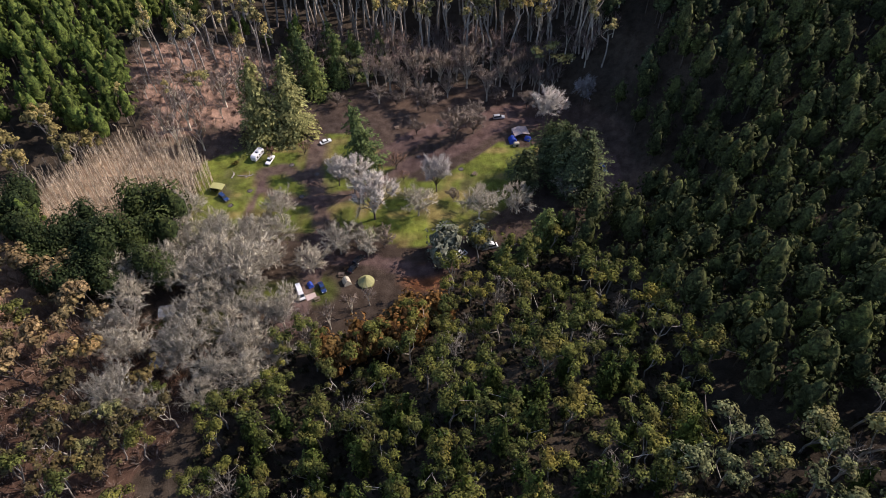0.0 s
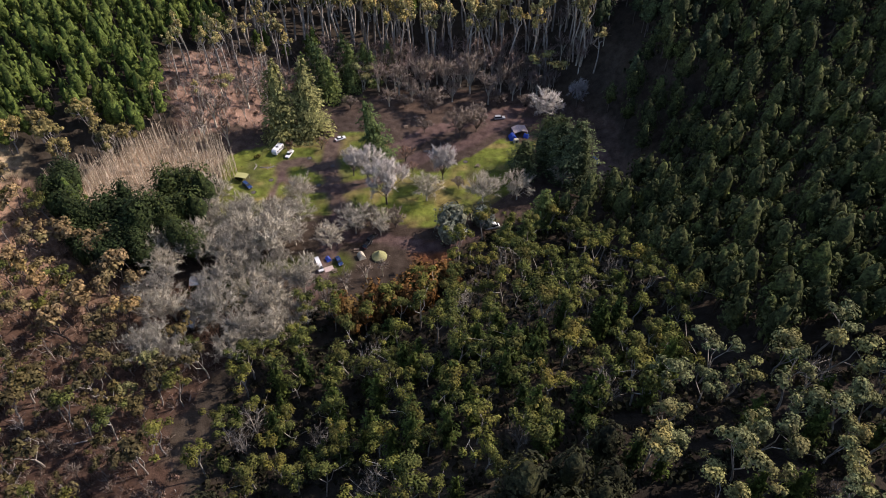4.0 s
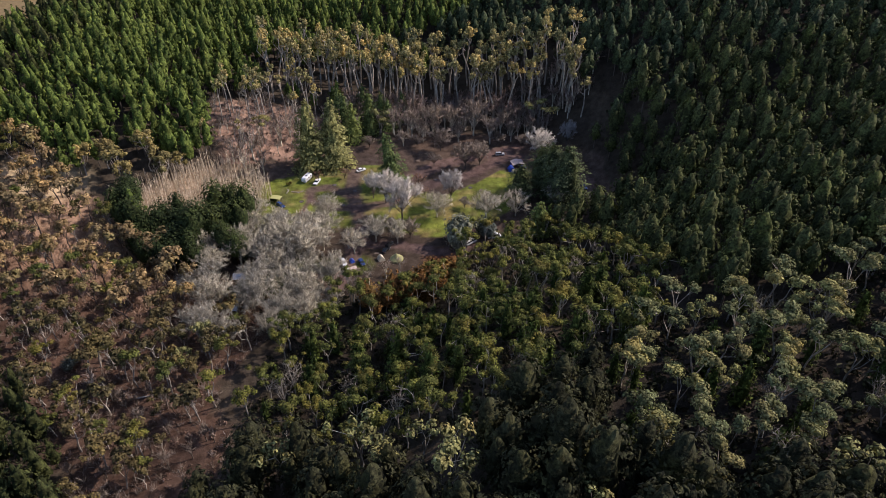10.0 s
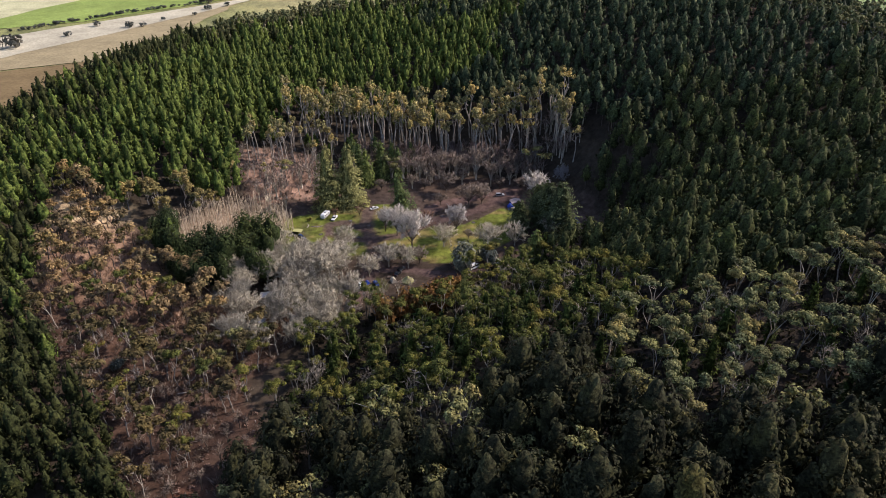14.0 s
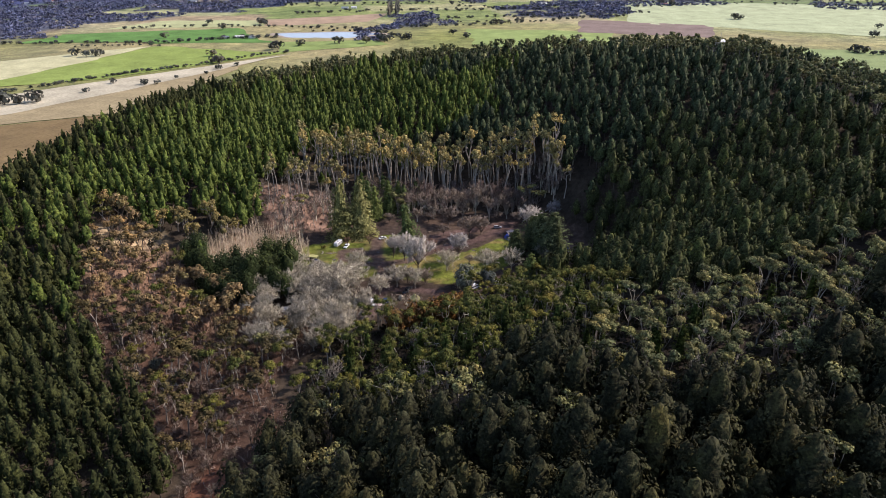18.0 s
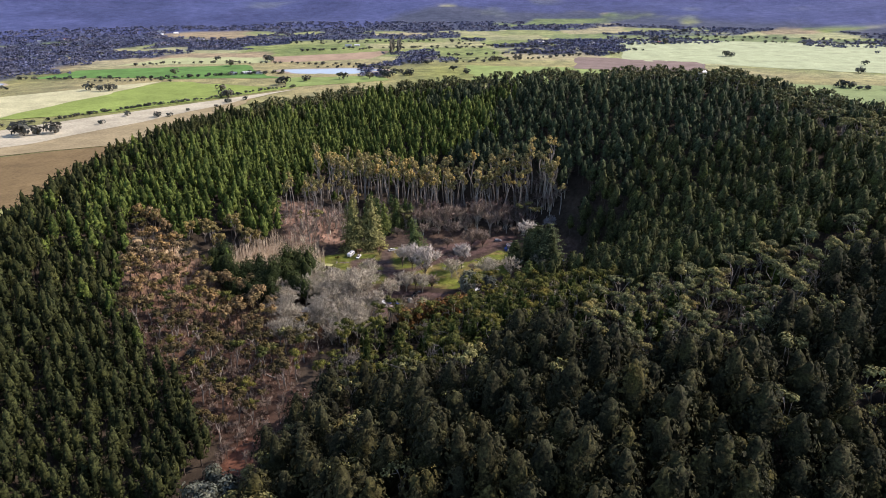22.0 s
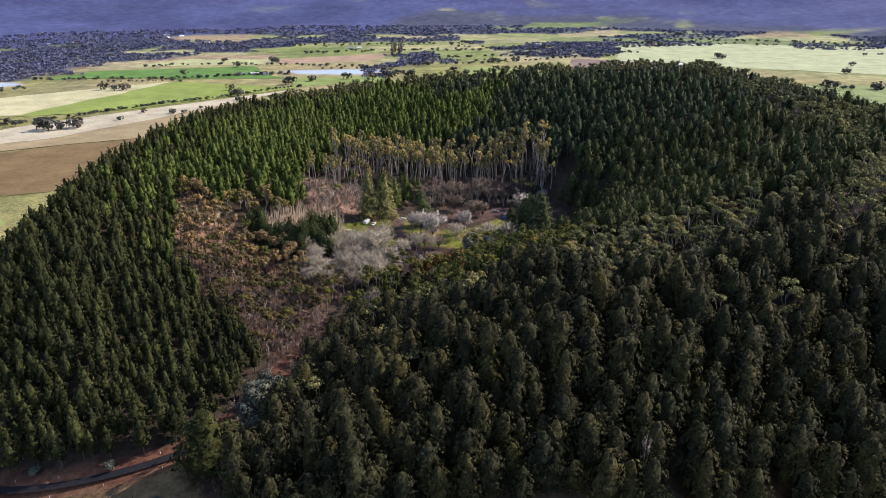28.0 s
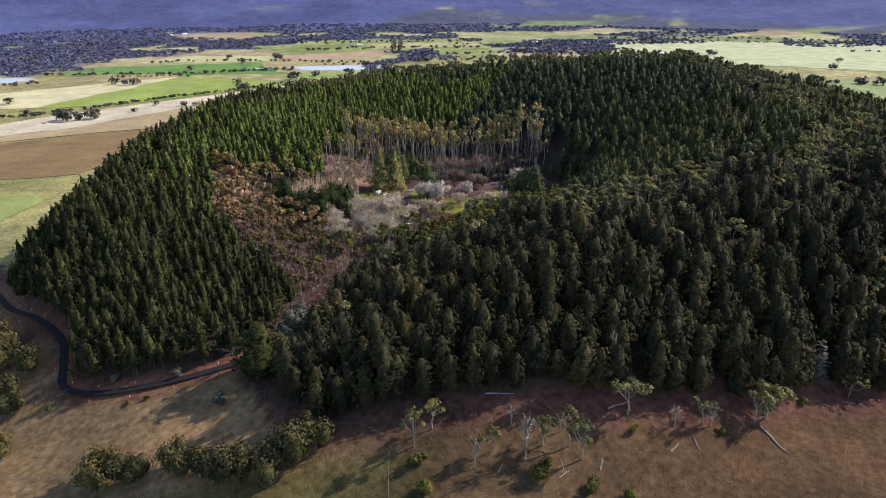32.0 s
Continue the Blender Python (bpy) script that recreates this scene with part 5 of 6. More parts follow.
def wheels(e, places):
    for x, y in places:
        w = part("wheel", TYRE_ME, e)
        w.location = (x, y, 0.34)
        part("rim", RIM_ME, w)


SHAPES = {  # lower body, glasshouse, roof, half width, wheel places
    "sedan": ([(-2.3, 0.35), (-2.3, 0.85), (-1.3, 0.98), (0.9, 0.95), (2.25, 0.75), (2.3, 0.35)], [(-1.7, 0.95), (-1.0, 1.4), (0.35, 1.42), (1.15, 0.95)], [(-1.1, 1.40), (-0.9, 1.47), (0.2, 1.48), (0.45, 1.40)], 0.88, (-1.4, 1.4)),
    "wagon": ([(-2.35, 0.4), (-2.4, 1.0), (1.0, 1.02), (2.25, 0.9), (2.35, 0.4)], [(-2.3, 1.0), (-2.1, 1.62), (0.3, 1.65), (1.1, 1.0)], [(-2.15, 1.62), (-2.0, 1.72), (0.15, 1.74), (0.4, 1.62)], 0.92, (-1.45, 1.42)),
    "ute": ([(-2.6, 0.45), (-2.65, 1.05), (1.15, 1.05), (2.5, 0.95), (2.55, 0.45)], [(-0.75, 1.03), (-0.6, 1.68), (0.55, 1.7), (1.2, 1.03)], [(-0.68, 1.67), (-0.55, 1.77), (0.45, 1.79), (0.65, 1.67)], 0.92, (-1.65, 1.55)),
    "van": ([(-2.9, 0.4), (-2.95, 1.25), (2.2, 1.25), (2.75, 0.95), (2.8, 0.4)], [(-2.92, 1.22), (-2.88, 1.85), (1.5, 1.88), (2.25, 1.22)], [(-2.92, 1.84), (-2.85, 2.5), (0.6, 2.55), (1.55, 1.84)], 1.0, (-1.8, 1.75)),
}


def car(name, shape, x, y, rz, paint, label, group=""):
    low, glass, roof, half, (back, fore) = SHAPES[shape]
    e = thing(name, x, y, at(x, y), rz, label, "car" if shape != "van" else "van", group)
    part("body", profile_bm(low, half, 0.08, 0.07), e, paint)
    part("glasshouse", profile_bm(glass, half - 0.10, 0.14, 0.03), e, M_GLASS, "dark tinted windows")
    part("roof", profile_bm(roof, half - 0.20, 0.05, 0.04), e, paint)
    for sx0, m, nm in ((1, M_LAMP, "headlight"), (-1, M_TAIL, "tail_light")):
        for sd in (-1, 1):
            px0 = low[-1][0] - 0.08 if sx0 > 0 else low[0][0] + 0.08
            part(nm, box_bm(0.22, 0.34, 0.16, px0, sd * (half - 0.26), 0.68, 0.03), e, m)
    part("bumper", box_bm(0.2, half * 1.8, 0.2, low[-1][0], 0, 0.36, 0.05), e, M_TRIM)
    part("bumper", box_bm(0.2, half * 1.8, 0.2, low[0][0], 0, 0.38, 0.05), e, M_TRIM)
    wheels(e, [(back, half - 0.1), (back, 0.1 - half), (fore, half - 0.1), (fore, 0.1 - half)])
    return e


car("utility_car", "ute", -66.5, 188, -105, M_CARWHITE, "white utility car parked beside the caravan")
car("sedan_car", "sedan", -47, 199, 32, M_CARWHITE, "white sedan parked on the grass by the track")
car("station_wagon", "wagon", 20.5, 214.5, 8, M_CARSILVER, "silver station wagon parked on bare earth")
car("blue_wagon", "wagon", -79.5, 168, -42, M_CARBLUE, "dark blue four-wheel drive on the grass")
car("blue_car", "wagon", 57.5, 184, -72, M_CARBLUE, "blue wagon under the old pines")
car("blue_sedan", "sedan", -39.5, 127.5, -62, M_CARBLUE, "blue sedan beside the campervan")
car("black_car", "wagon", -29, 139, 55, M_CARBLACK, "black wagon near the tents", "dark cars near the tents")
car("black_car", "sedan", -30.5, 135.6, 60, M_CARBLACK, "black sedan near the tents", "dark cars near the tents")
car("campervan", "van", -46, 125, -66, M_CARWHITE, "white campervan parked among bare trees")
car("white_van", "van", 4, 141, 40, M_CARWHITE, "white van half hidden by trees", "vans among the trees")
car("white_van", "van", 14, 145, 15, M_CARWHITE, "white van half hidden by trees", "vans among the trees")

e = thing("caravan", -71.5, 190.5, at(-71.5, 190.5), -110, "white touring caravan parked at the edge of the grass", "caravan")
part("body", profile_bm([(-3.0, 0.5), (-3.1, 1.6), (-2.7, 2.6), (2.5, 2.65), (3.1, 2.1), (3.1, 0.5)], 1.2, 0.06, 0.12), e, M_CARWHITE)
for wx in (-1.6, 0.3, 1.9):
    part("window", box_bm(0.9, 2.36, 0.55, wx, 0, 1.55, 0.04), e, M_GLASS)
part("roof_hatch", box_bm(0.8, 0.8, 0.14, 0.4, 0, 2.62, 0.04), e, M_TRIM)
part("stripe", box_bm(5.6, 2.41, 0.16, 0, 0, 1.15, 0.02), e, M_TRIM)
part("drawbar", box_bm(1.5, 0.12, 0.1, 3.7, 0, 0.5, 0.02), e, M_TRIM)
wheels(e, [(-0.3, 1.08), (-0.3, -1.08)])

e = thing("camper_trailer", -83.5, 172.5, at(-83.5, 172.5), -12, "dark camper trailer under a lime green awning", "trailer")
part("body", box_bm(3.0, 1.8, 1.1, 0, 0, 0.5, 0.08), e, M_CARBLACK)
part("awning", profile_bm([(-1.2, 2.1), (-1.2, 2.16), (1.2, 2.36), (3.6, 2.16), (3.6, 2.1), (1.2, 2.28)], 1.5, 0.0, 0.0), e, M_GREENTARP, "lime green awning")
for ax0, ay0 in ((-1.1, 1.4), (3.5, 1.4), (3.5, -1.4), (-1.1, -1.4)):
    part("pole", box_bm(0.06, 0.06, 2.15, ax0, ay0, 0), e, M_RIM)
wheels(e, [(-0.2, 0.9), (-0.2, -0.9)])


def bell_tent(name, x, y, r, h, mat, label, sides=12):
    """A round tent: low wall, cone roof in panels, centre pole."""
    e = thing(name, x, y, at(x, y), 10, label, "tent")
    bm = bmesh.new()
    rings = [[bm.verts.new((rr * math.cos(w), rr * math.sin(w), z + (0.05 if i % 2 else 0) * (z > 0.3) * (z < h - 0.2))) for i, w in enumerate(np.arange(sides) * 2 * math.pi / sides)] for rr, z in ((r, 0), (r * 1.0, 0.6), (r * 0.52, 0.6 + (h - 0.6) * 0.42), (0.12, h))]
    for a, b in zip(rings, rings[1:]):
        for i in range(sides):
            bm.faces.new((a[i], a[(i + 1) % sides], b[(i + 1) % sides], b[i]))
    bm.faces.new(rings[-1])
    bm.faces.new(rings[0][::-1])
    part("canvas", bm, e, mat)
    part("centre_pole", box_bm(0.1, 0.1, h + 0.25), e, M_TIMBER)
    part("door_flap", box_bm(0.06, 1.0, 0.62, r + 0.0, 0, 0.02, 0.02), e, M_CANVAS)
    for w in np.arange(0, 6.28, 1.047):
        part("guy_rope", solid("guy_rope", tube([(r * math.cos(w), r * math.sin(w), 0.6), ((r + 1.2) * math.cos(w), (r + 1.2) * math.sin(w), 0.02)], [0.02, 0.02], 3), M_CANVAS), e)


bell_tent("bell_tent", -25.8, 130, 2.7, 3.0, M_OLIVECANVAS, "olive canvas bell tent pitched on bare earth")


def ridge_tent(name, x, y, rz, ln, w, h, mat, label, group=""):
    e = thing(name, x, y, at(x, y), rz, label, "tent", group)
    part("canvas", profile_bm([(-w / 2, 0), (-w * 0.42, h * 0.45), (-w * 0.16, h * 0.92), (0, h), (w * 0.16, h * 0.92), (w * 0.42, h * 0.45), (w / 2, 0)], ln / 2, ln * 0.12, 0.03), e, mat)
    part("door_flap", box_bm(w * 0.4, 0.06, h * 0.6, 0, ln * 0.47, 0.02, 0.02, 0.6), e, M_TRIM)
    part("ridge_pole", box_bm(0.08, ln * 0.86, 0.08, 0, 0, h - 0.03, 0.02), e, M_TIMBER)


ridge_tent("beige_tent", -32, 130, 25, 3.0, 2.6, 1.9, M_CANVAS, "beige dome tent beside the bell tent")
ridge_tent("blue_tent", 25.2, 200.2, 10, 3.6, 3.2, 2.1, M_BLUETARP, "blue tent beside the canopy", "blue tents")
ridge_tent("blue_tent", 31.0, 201.3, 60, 2.4, 2.2, 1.7, M_BLUETARP, "small blue tent behind the canopy", "blue tents")
ridge_tent("blue_tent", -43.4, 128.6, 30, 2.2, 1.8, 1.3, M_BLUETARP, "small blue tent beside the campervan", "blue tents")

e = thing("canopy", 28.2, 203.6, at(28.2, 203.6), 14, "faded pink gable canopy over a camp kitchen", "canopy")
part("roof", profile_bm([(-3.0, 2.1), (-3.0, 2.16), (0, 3.0), (3.0, 2.16), (3.0, 2.1), (0, 2.93)], 2.4, 0, 0), e, M_PINKROOF)
for ax0 in (-2.8, 2.8):
    for ay0 in (-2.2, 2.2):
        part("pole", box_bm(0.08, 0.08, 2.15, ax0, ay0, 0), e, M_RIM)
part("table", box_bm(2.0, 0.8, 0.74, 0, 0.4, 0, 0.04), e, M_TIMBER)
part("side_wall", box_bm(5.6, 0.05, 1.9, 0, 2.2, 0.1), e, M_BLUETARP, "blue side sheet")
e = thing("cream_tent_annex", 26.4, 197.6, at(26.4, 197.6), 12, "cream canvas annex in front of the blue tent", "tent")
part("canvas", box_bm(2.6, 1.8, 1.6, bevel=0.2, taper=0.75), e, M_CANVAS)
part("door_flap", box_bm(0.8, 0.06, 1.2, 0, -0.88, 0.02, 0.02), e, M_TRIM)


def hut(name, x, y, rz, ln, w, wall_h, roof_h, wallm, roofm, label, category="house", group="", open_sides=False, chimney=False, veranda=False):
    """A small gabled building: walls or posts, roof with eaves, door and windows."""
    e = thing(name, x, y, at(x, y) - 0.2, rz, label, category, group)
    if open_sides:
        for ax0 in (-ln / 2 + 0.2, 0, ln / 2 - 0.2):
            for ay0 in (-w / 2 + 0.2, w / 2 - 0.2):
                part("post", box_bm(0.16, 0.16, wall_h, ax0, ay0, 0, 0.02), e, M_TIMBER)
    else:
        part("wall", profile_bm([(-w / 2, 0), (-w / 2, wall_h), (0, wall_h + roof_h * 0.96), (w / 2, wall_h), (w / 2, 0)], ln / 2, 0, 0), e, wallm).rotation_euler = (0, 0, radians(90))
        part("door", box_bm(0.9, 0.1, 2.05, ln * 0.1, -w / 2 - 0.02, 0.1, 0.02), e, M_TIMBER)
        for f in (-0.3, 0.32):
            win = part("window", box_bm(1.3, 0.08, 1.0, ln * f, -w / 2 - 0.02, 1.0, 0.02), e, M_PAINT)
            part("pane", box_bm(1.1, 0.05, 0.8, ln * f, -w / 2 - 0.06, 1.1), win, M_GLASS)
    r = part("roof", profile_bm([(-w / 2 - 0.5, wall_h - 0.15), (-w / 2 - 0.5, wall_h - 0.05), (0, wall_h + roof_h + 0.08), (w / 2 + 0.5, wall_h - 0.05), (w / 2 + 0.5, wall_h - 0.15), (0, wall_h + roof_h)], ln / 2 + 0.45, 0, 0), e, roofm)
    r.rotation_euler = (0, 0, radians(90))
    if chimney:
        part("chimney", box_bm(0.6, 0.6, roof_h + 1.0, ln * 0.3, w * 0.1, wall_h, 0.03), e, M_REDROOF)
    return e


e = hut("picnic_shelter", -85, 117, 8, 4.2, 3.4, 2.3, 0.8, M_TIMBER, M_TINROOF, "open picnic shelter with grey iron roof", "shelter", open_sides=True)
for ty in (-0.9, 0.9):
    part("bench", box_bm(2.4, 0.35, 0.45, 0, ty, 0.2, 0.03), e, M_TIMBER)
part("table", box_bm(2.4, 0.8, 0.75, 0, 0, 0.2, 0.03), e, M_TIMBER)
hut("toilet_block", -83, 99, -10, 3.0, 2.4, 2.2, 0.6, M_WHITEWALL, M_TINROOF, "small toilet block with iron roof among bare trees", "hut")
e = hut("lookout_hut", 178, 327, 20, 5, 4, 3.2, 1.2, M_WHITEWALL, M_WHITEWALL, "white fire lookout hut on the crater rim", "hut")
for v in list(e.children):
    v.location.z += 15.0
for ax0 in (-2, 2):
    for ay0 in (-1.6, 1.6):
        part("tower_leg", box_bm(0.3, 0.3, 15.2, ax0, ay0, 0, 0.03), e, M_TINROOF)
part("mast", box_bm(0.12, 0.12, 5.0, 0, 0, 19.0), e, M_TINROOF)


def fire_ring(x, y):
    e = thing("fire_ring", x, y, at(x, y), 0, "ring of stones round cold ashes on the grass", "campfire", "fire rings")
    for w in np.arange(0, 6.28, 0.7):
        part("stone", box_bm(0.4, 0.35, 0.28, 0.9 * math.cos(w), 0.9 * math.sin(w), 0, 0.08, 0.7), e, M_ASH)
    bm = bmesh.new()
    bmesh.ops.create_cone(bm, cap_ends=True, segments=12, radius1=0.8, radius2=0.5, depth=0.12, matrix=Matrix.Translation((0, 0, 0.06)))
    part("ash", bm, e, M_ASH)


for x, y in ((-71, 172), (-76.5, 164.5), (-58, 186), (5, 184), (-11, 191), (-48, 181), (-52, 169)):
    fire_ring(x, y)


def picnic_table(x, y, rz):
    e = thing("picnic_table", x, y, at(x, y), rz, "weathered timber picnic table with benches", "table", "picnic tables")
    part("tabletop", box_bm(1.9, 0.8, 0.08, 0, 0, 0.7, 0.02), e, M_TIMBER)
    for s0 in (-0.8, 0.8):
        part("bench", box_bm(1.9, 0.3, 0.06, 0, s0, 0.42, 0.02), e, M_TIMBER)
    for s0 in (-0.6, 0.6):
        part("leg", box_bm(0.1, 1.7, 0.08, s0, 0, 0.34, 0.02), e, M_TIMBER)
        part("leg", box_bm(0.12, 0.12, 0.7, s0, 0, 0, 0.02), e, M_TIMBER)


for x, y, rz in ((-20, 208, 20), (10, 181, 70), (-16, 215, 40), (-55, 199, 10), (-40.5, 123, 30), (-34, 133, 0)):
    picnic_table(x, y, rz)
e = thing("picnic_rug", -42.6, 124.2, at(-42.6, 124.2) + 0.03, 25, "faded pink rug spread beside the campervan", "rug")
part("cloth", box_bm(3.2, 2.2, 0.04, bevel=0.01), e, M_PINKROOF)
part("fringe", box_bm(3.4, 0.12, 0.03, 0, 1.15), e, M_CANVAS)
for i, (x, y) in enumerate(((-77, 180), (-74, 179), (-79, 178.5))):
    log("firewood_heap", x, y, 40 * i, 3.2, 0.22, 300 + i, "heap of cut branches on the grass")

# ---- the farmed plain ----


def field(name, corners, col, label, lift=0.5, rough=0.95, grain=0.25):
    """A paddock that follows the land between four corners."""
    a, b, c, d = (np.array(p, float) for p in corners)
    u, v = np.meshgrid(np.linspace(0, 1, 26), np.linspace(0, 1, 26))
    u3, v3 = u[..., None], v[..., None]
    p = (a * (1 - u3) + b * u3) * (1 - v3) + (d * (1 - u3) + c * u3) * v3
    edge = np.minimum(np.minimum(u, 1 - u), np.minimum(v, 1 - v)) < 0.01
    p = p + ((vnoise(p[..., 0], p[..., 1], 60, 91) - 0.5) * 26 * edge)[..., None]
    i = np.arange(26 * 26).reshape(26, 26)
    q = np.stack([i[:-1, :-1], i[:-1, 1:], i[1:, 1:], i[1:, :-1]], -1).reshape(-1, 4)
    m, t, bs, _ = nodes_of(name)
    c1 = ramp_node(t, noise_node(t, 0.02, 6.0, None, 0.65), [(0.3, tuple(k * (1 - grain) for k in col)), (0.7, tuple(k * (1 + grain) for k in col))])
    c1 = mix_node(t, c1, ramp_node(t, noise_node(t, 0.3, 4.0), [(0.3, (0.8, 0.8, 0.8)), (0.7, (1.2, 1.2, 1.2))]), 1.0, "MULTIPLY")
    t.links.new(c1, bs.inputs["Base Color"])
    bs.inputs["Roughness"].default_value, bs.inputs["Specular IOR Level"].default_value = rough, 0.1
    me = sheet(name, np.c_[p.reshape(-1, 2), height(p[..., 0], p[..., 1]).ravel() + lift], q, m)
    tagged(new(name, me), label, "field", kind="structure")


field("ploughed_field", [(-900, 380), (-425, 432), (-450, 738), (-940, 470)], (0.170, 0.120, 0.056), "bare brown ploughed field beside the hill", 0.5)
field("tan_field", [(-900, 520), (-446, 742), (-380, 1180), (-590, 752)], (0.29, 0.235, 0.130), "tan stubble field", 0.8)
field("straw_field", [(-860, 560), (-590, 745), (-330, 1270), (-690, 860)], (0.42, 0.38, 0.27), "pale straw-coloured field", 1.1)
field("green_field", [(-780, 935), (-600, 1000), (-340, 1290), (-650, 1395)], (0.21, 0.27, 0.065), "bright green crop field", 0.8)
field("pale_field", [(-1000, 900), (-765, 950), (-655, 1405), (-960, 1140)], (0.44, 0.42, 0.24), "pale dry pasture", 0.6)
field("green_paddock", [(-990, 1452), (-400, 1440), (-560, 1700), (-960, 1600)], (0.10, 0.20, 0.05), "deep green paddock between tree lines", 0.6)
field("green_paddock", [(-360, 1292), (-130, 1420), (-180, 1500), (-400, 1440)], (0.20, 0.26, 0.08), "green paddock beside the dam", 0.6)
field("stubble_field", [(-500, 1745), (-225, 1850), (-185, 2050), (-540, 1880)], (0.33, 0.24, 0.16), "reddish stubble field", 0.6)
field("pale_field", [(-900, 1690), (-500, 1745), (-540, 1880), (-820, 1860)], (0.36, 0.38, 0.19), "pale green pasture", 0.6)
field("ploughed_field", [(330, 1650), (640, 1560), (720, 1800), (380, 1900)], (0.20, 0.15, 0.125), "dull purple ploughed field", 0.6)
# this pasture's green has some blue of the haze mixed in
field("pale_field", [(500, 1850), (1300, 1500), (1650, 2300), (640, 2450)], (0.36, 0.40, 0.23), "pale green open pasture", 0.5)
field("green_paddock", [(60, 1400), (330, 1300), (420, 1650), (40, 1700)], (0.22, 0.28, 0.09), "green open pasture", 0.5)
field("green_paddock", [(700, 1050), (1250, 980), (1400, 1350), (760, 1400)], (0.20, 0.25, 0.10), "green open pasture", 0.5)
field("green_paddock", [(-900, 60), (-400, 210), (-430, 350), (-900, 330)], (0.22, 0.27, 0.085), "light green pasture beside the hill", 0.5)

M_WATER, wt, wb, _ = nodes_of("dam_water")
wb.inputs["Base Color"].default_value = (0.30, 0.33, 0.36, 1)
wb.inputs["Roughness"].default_value = 0.12
bump_node(wt, wb, noise_node(wt, 0.8, 3.0), 0.1, 0.05)


def dam(x, y, a, b, turn_deg):
    """A farm dam: an uneven sheet of water with an earth bank."""
    e = thing("farm_dam", x, y, float(np.max(height(x + np.linspace(-a, a, 5), y))) + 0.9, turn_deg, "farm dam of pale still water in an earth bank", "dam", "farm dams")
    w = np.arange(40) * 2 * math.pi / 40
    k = 1 + 0.10 * np.sin(3 * w) + 0.07 * np.sin(5 * w + 1)
    rings = [np.c_[a * f * k * np.cos(w), b * f * k * np.sin(w), np.full(40, z)] for f, z in ((0.02, 0.0), (0.5, 0.0), (1.0, 0.0))]
    q = np.array([(r * 40 + i, r * 40 + (i + 1) % 40, (r + 1) * 40 + (i + 1) % 40, (r + 1) * 40 + i) for r in range(2) for i in range(40)])
    part("water", sheet("water", np.concatenate(rings), q, M_WATER), e)
    bank = [np.c_[a * f * k * np.cos(w), b * f * k * np.sin(w), np.full(40, z)] for f, z in ((0.98, 0.1), (1.05, 0.9), (1.16, -2.5))]
    part("bank", sheet("bank", np.concatenate(bank), q, plain("earth_bank", (0.33, 0.27, 0.2), 0.95, 0, 0.2, 0.1)), e)


dam(-300, 1572, 125, 50, 4)
dam(-1060, 1345, 55, 42, 0)

K_FAR = variants([bush(s, 5.5, 10, 63, 1.9) for s in (171, 172, 173, 174)], M_FARLEAF, M_BARK)
K_WOOD = variants([bush(s, 7.6, 7.5, 28, 2.7) for s in (175, 176, 177)], M_HAZEWOOD, M_BARK)
rng = np.random.default_rng(9)
for i, (x, y, h) in enumerate([(-636, 800, 19), (-650, 812, 15), (-620, 808, 12), (-600, 818, 17), (-553, 962, 8), (-718, 850, 9), (-740, 865, 10), (-715, 1262, 15), (-765, 1268, 14), (-735, 1250, 12), (-441, 1164, 14), (-455, 1180, 12), (-369, 1350, 16), (-380, 1335, 12), (-514, 1788, 16), (-500, 1775, 14), (-658, 1789, 12), (-584, 1672, 13), (-681, 1522, 12), (747, 2366, 16), (760, 2300, 14), (775, 2350, 14), (838, 1940, 16), (855, 1938, 13), (972, 2740, 14), (878, 1357, 15), (890, 1345, 13), (964, 1316, 15), (130, 1798, 14), (8, 1588, 12), (-100, 1500, 14), (40, 1530, 12), (300, 1500, 12), (560, 1450, 13), (-820, 700, 14), (-870, 720, 13), (-850, 1000, 12), (1010, 1300, 16), (980, 1330, 12), (1050, 1600, 14), (1150, 1750, 12), (1250, 1500, 15), (-480, 1250, 12), (-330, 1400, 13), (-250, 1430, 15), (-190, 1440, 14), (-150, 1460, 14), (-160, 1480, 16), (-140, 1490, 13)]):
    plant("paddock_tree", K_FAR, i, x, y, h / 8, float(rng.uniform(0, 360)), "spreading grey-green tree standing in a paddock", "tree", "paddock trees")


def belt(line, step, width, seed, lo, hi):
    """Places of trees along a line."""
    rg = np.random.default_rng(seed)
    p = smooth_line(line, step)
    p = p[rg.random(len(p)) < 0.8]
    p = p + rg.normal(0, width, p.shape)
    return p[:, 0], p[:, 1], rg.uniform(lo, hi, len(p))


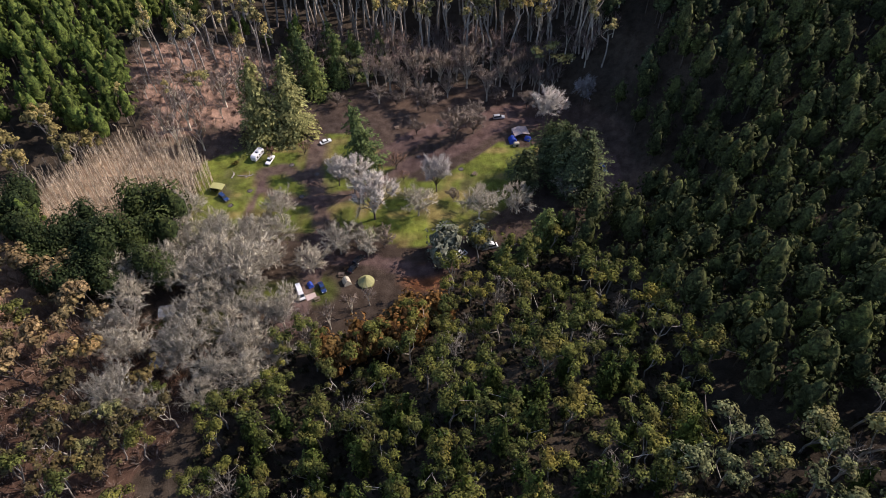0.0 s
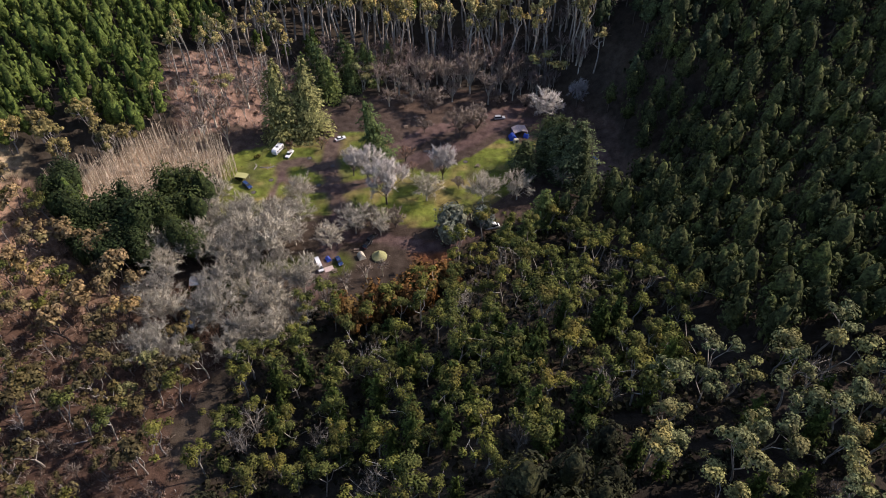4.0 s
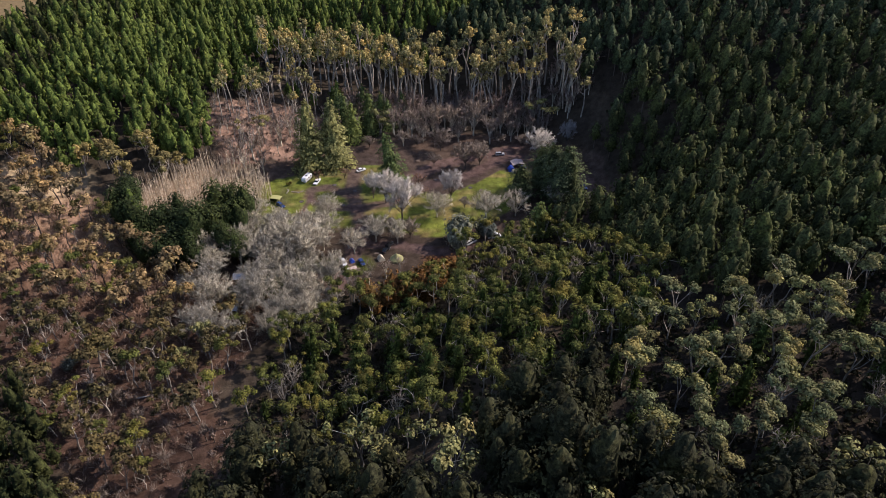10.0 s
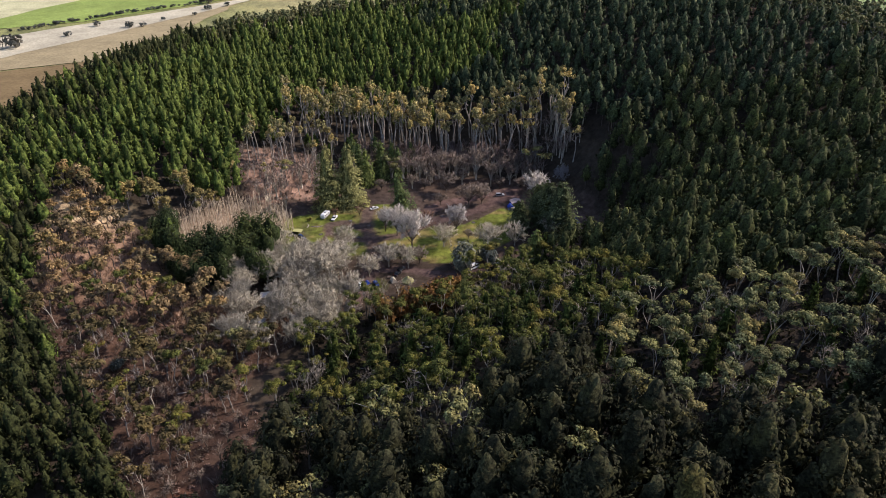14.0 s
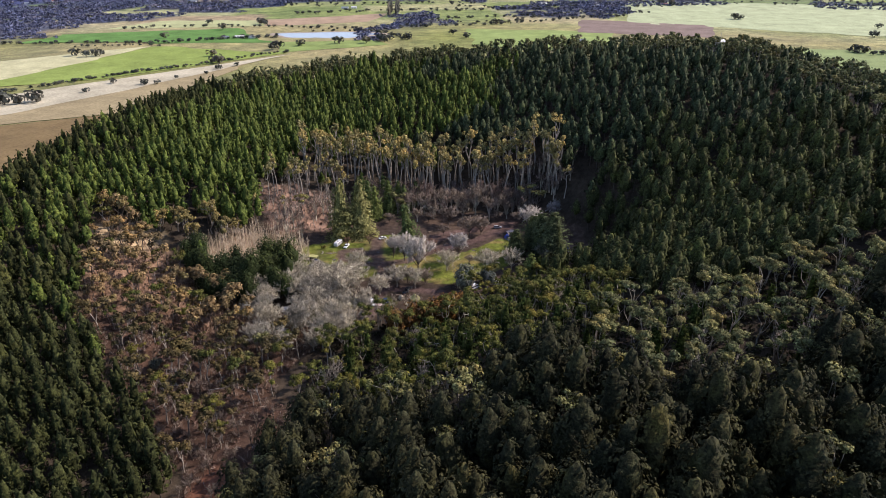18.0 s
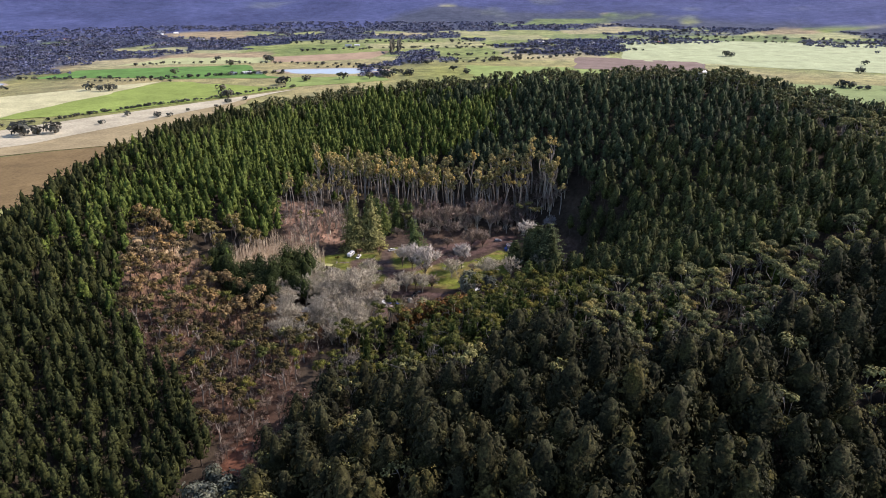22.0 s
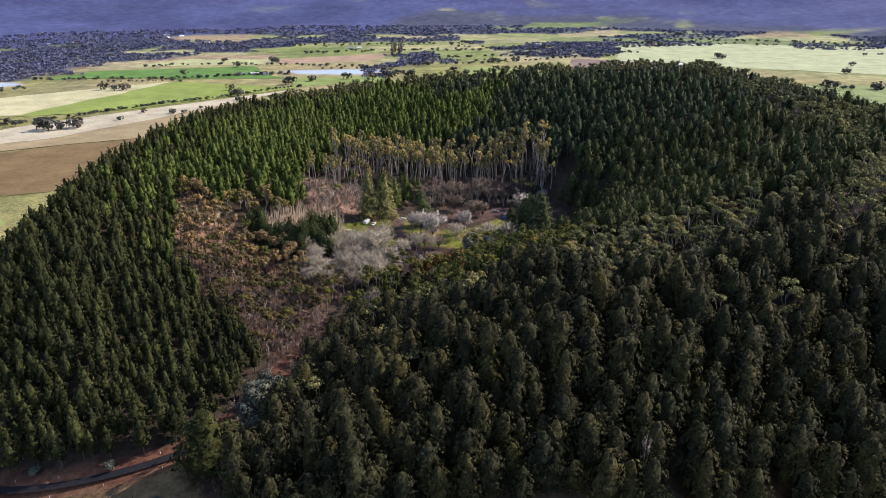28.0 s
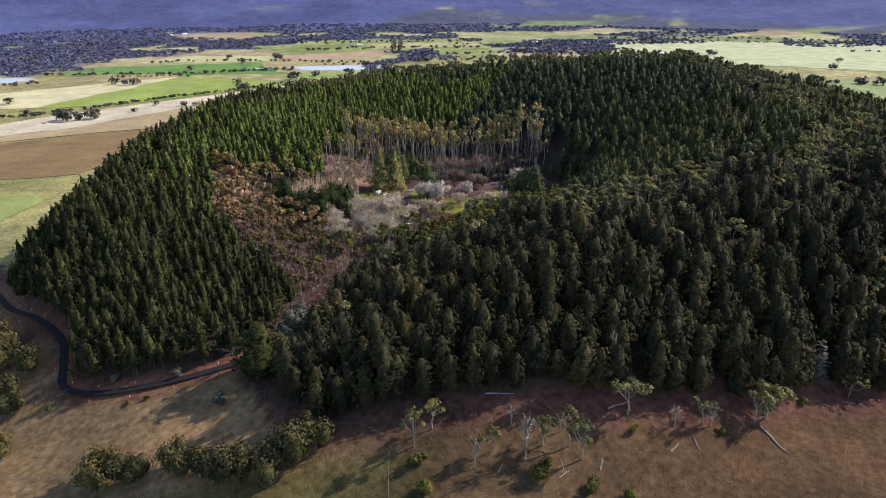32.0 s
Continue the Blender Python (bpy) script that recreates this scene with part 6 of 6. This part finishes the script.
bits = [belt(l, st, w, i + 400, lo, hi) for i, (l, st, w, lo, hi) in enumerate([
    ([(-800, 850), (-730, 869), (-646, 965), (-541, 1086), (-459, 1164), (-385, 1272), (-340, 1300)], 4.6, 2.2, 0.4, 0.95),
    ([(-1018, 1437), (-780, 1447), (-665, 1443), (-525, 1508), (-412, 1531)], 6, 4, 0.5, 1.2),
    ([(-560, 1500), (-480, 1530), (-430, 1545)], 8, 12, 0.5, 1.2),
    ([(-330, 1640), (-200, 1640), (-130, 1560), (-100, 1480)], 9, 7, 0.6, 1.3),
    ([(-860, 1700), (-620, 1745), (-300, 1700), (-120, 1720)], 13, 9, 0.6, 1.2),
    ([(-120, 1720), (60, 1780), (200, 1830), (420, 1960), (520, 1990)], 9, 9, 0.6, 1.3),
    ([(12, 1872), (132, 1829), (360, 2040), (620, 2100)], 10, 14, 0.6, 1.2),
    ([(-470, 2033), (-199, 2130), (100, 2150), (400, 2250)], 10, 14, 0.7, 1.3),
    ([(880, 2450), (1200, 2350), (1500, 2300)], 12, 16, 0.7, 1.2),
    ([(860, 1350), (1000, 1310), (1200, 1290)], 10, 14, 0.7, 1.4),
    ([(-950, 760), (-850, 830), (-790, 850)], 9, 4, 0.4, 0.9),
    ([(-1250, 1240), (-1080, 1250), (-950, 1290)], 10, 12, 0.5, 1.1),
    ([(-820, 1395), (-690, 1410), (-640, 1400)], 9, 3, 0.4, 0.8),
    ([(-1350, 2150), (-1000, 2230), (-700, 2190)], 12, 18, 0.6, 1.3),
    ([(-900, 2330), (-560, 2290), (-200, 2330), (100, 2350)], 12, 22, 0.6, 1.3),
    ([(40, 2250), (300, 2200), (560, 2330)], 12, 20, 0.6, 1.3),
    ([(-60, 1900), (120, 1950), (300, 2020)], 12, 22, 0.6, 1.3),
    ([(600, 2480), (900, 2560), (1300, 2480), (1600, 2400)], 14, 24, 0.7, 1.4),
    ([(560, 2200), (700, 2280), (820, 2330)], 14, 16, 0.7, 1.3),
    ([(1050, 1420), (1200, 1400), (1350, 1420)], 11, 16, 0.7, 1.5),
    ([(-660, 820), (-560, 900), (-470, 1010), (-400, 1120)], 40, 14, 0.8, 1.6),
])]
x, y, s = (np.concatenate([b[i] for b in bits]) for i in range(3))
massed("tree_belts", K_FAR, np.arange(len(x)), x, y, s * 0.78, x * 1.7, M_FARLEAF, M_BARK, "dark hedgerows and tree belts between the paddocks", "trees")
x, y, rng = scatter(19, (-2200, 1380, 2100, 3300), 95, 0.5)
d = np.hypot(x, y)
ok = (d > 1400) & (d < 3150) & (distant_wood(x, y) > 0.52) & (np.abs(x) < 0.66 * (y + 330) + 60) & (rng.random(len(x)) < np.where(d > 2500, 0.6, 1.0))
massed("distant_woodland", K_WOOD, rng.integers(0, 9, ok.sum()), x[ok], y[ok], rng.uniform(0.5, 1.2, ok.sum()), rng.uniform(0, 6.28, ok.sum()), M_HAZEWOOD, M_BARK, "distant eucalypt woodland with blue haze put into its colour", "woodland")
K_POPLAR = variants([conifer(181, 34, 4.5, 0.02, 12, 6, 1.7, 2.4, sides=6)], M_FARLEAF, M_BARK)
for k, x in enumerate((-180, -158)):
    for j in range(6):
        plant("poplar_tree", K_POPLAR, 0, x, 1985 + 26 * j, 1.25, 40 * j, "tall dark poplar in a double row", "tree", "poplar avenue")

for i, (x, y, rz, ln, wallm, roofm, lab) in enumerate([
    (-1169, 2700, 10, 22, M_WHITEWALL, M_TINROOF, "white farmhouse with grey roof"), (-1088, 2650, 40, 18, M_WHITEWALL, M_WHITEWALL, "white farm shed"), (-1130, 2610, 80, 16, M_WHITEWALL, M_TINROOF, "white farmhouse with grey roof"),
    (-338, 2190, 0, 22, M_WHITEWALL, M_TINROOF, "white farmhouse with grey roof"), (-310, 2200, 0, 18, M_WHITEWALL, M_WHITEWALL, "white farm shed"), (-532, 1515, 10, 16, M_WHITEWALL, M_TINROOF, "white farmhouse with grey roof"), (-500, 1522, 0, 22, M_WHITEWALL, M_WHITEWALL, "long white farm shed"), (-470, 1518, 0, 14, M_WHITEWALL, M_TINROOF, "white farm shed"),
    (300, 1480, 5, 30, M_WHITEWALL, M_TINROOF, "long farm shed with iron roof"), (745, 2330, 0, 24, M_WHITEWALL, M_REDROOF, "farmhouse with red roof"), (-1458, 2336, 20, 20, M_WHITEWALL, M_TINROOF, "white farmhouse with grey roof"), (-1400, 2401, 60, 18, M_WHITEWALL, M_REDROOF, "farmhouse with red roof"), (500, 2280, 10, 20, M_WHITEWALL, M_TINROOF, "white farmhouse with grey roof"), (330, 2330, 10, 20, M_WHITEWALL, M_WHITEWALL, "white farm shed"), (-900, 2390, 0, 20, M_WHITEWALL, M_TINROOF, "white farmhouse with grey roof")]):
    hut("farm_building", x, y, rz, ln, 10, 4.0, 2.6, wallm, roofm, lab + " on the plain", "building", "farm buildings", chimney=i % 3 == 0)
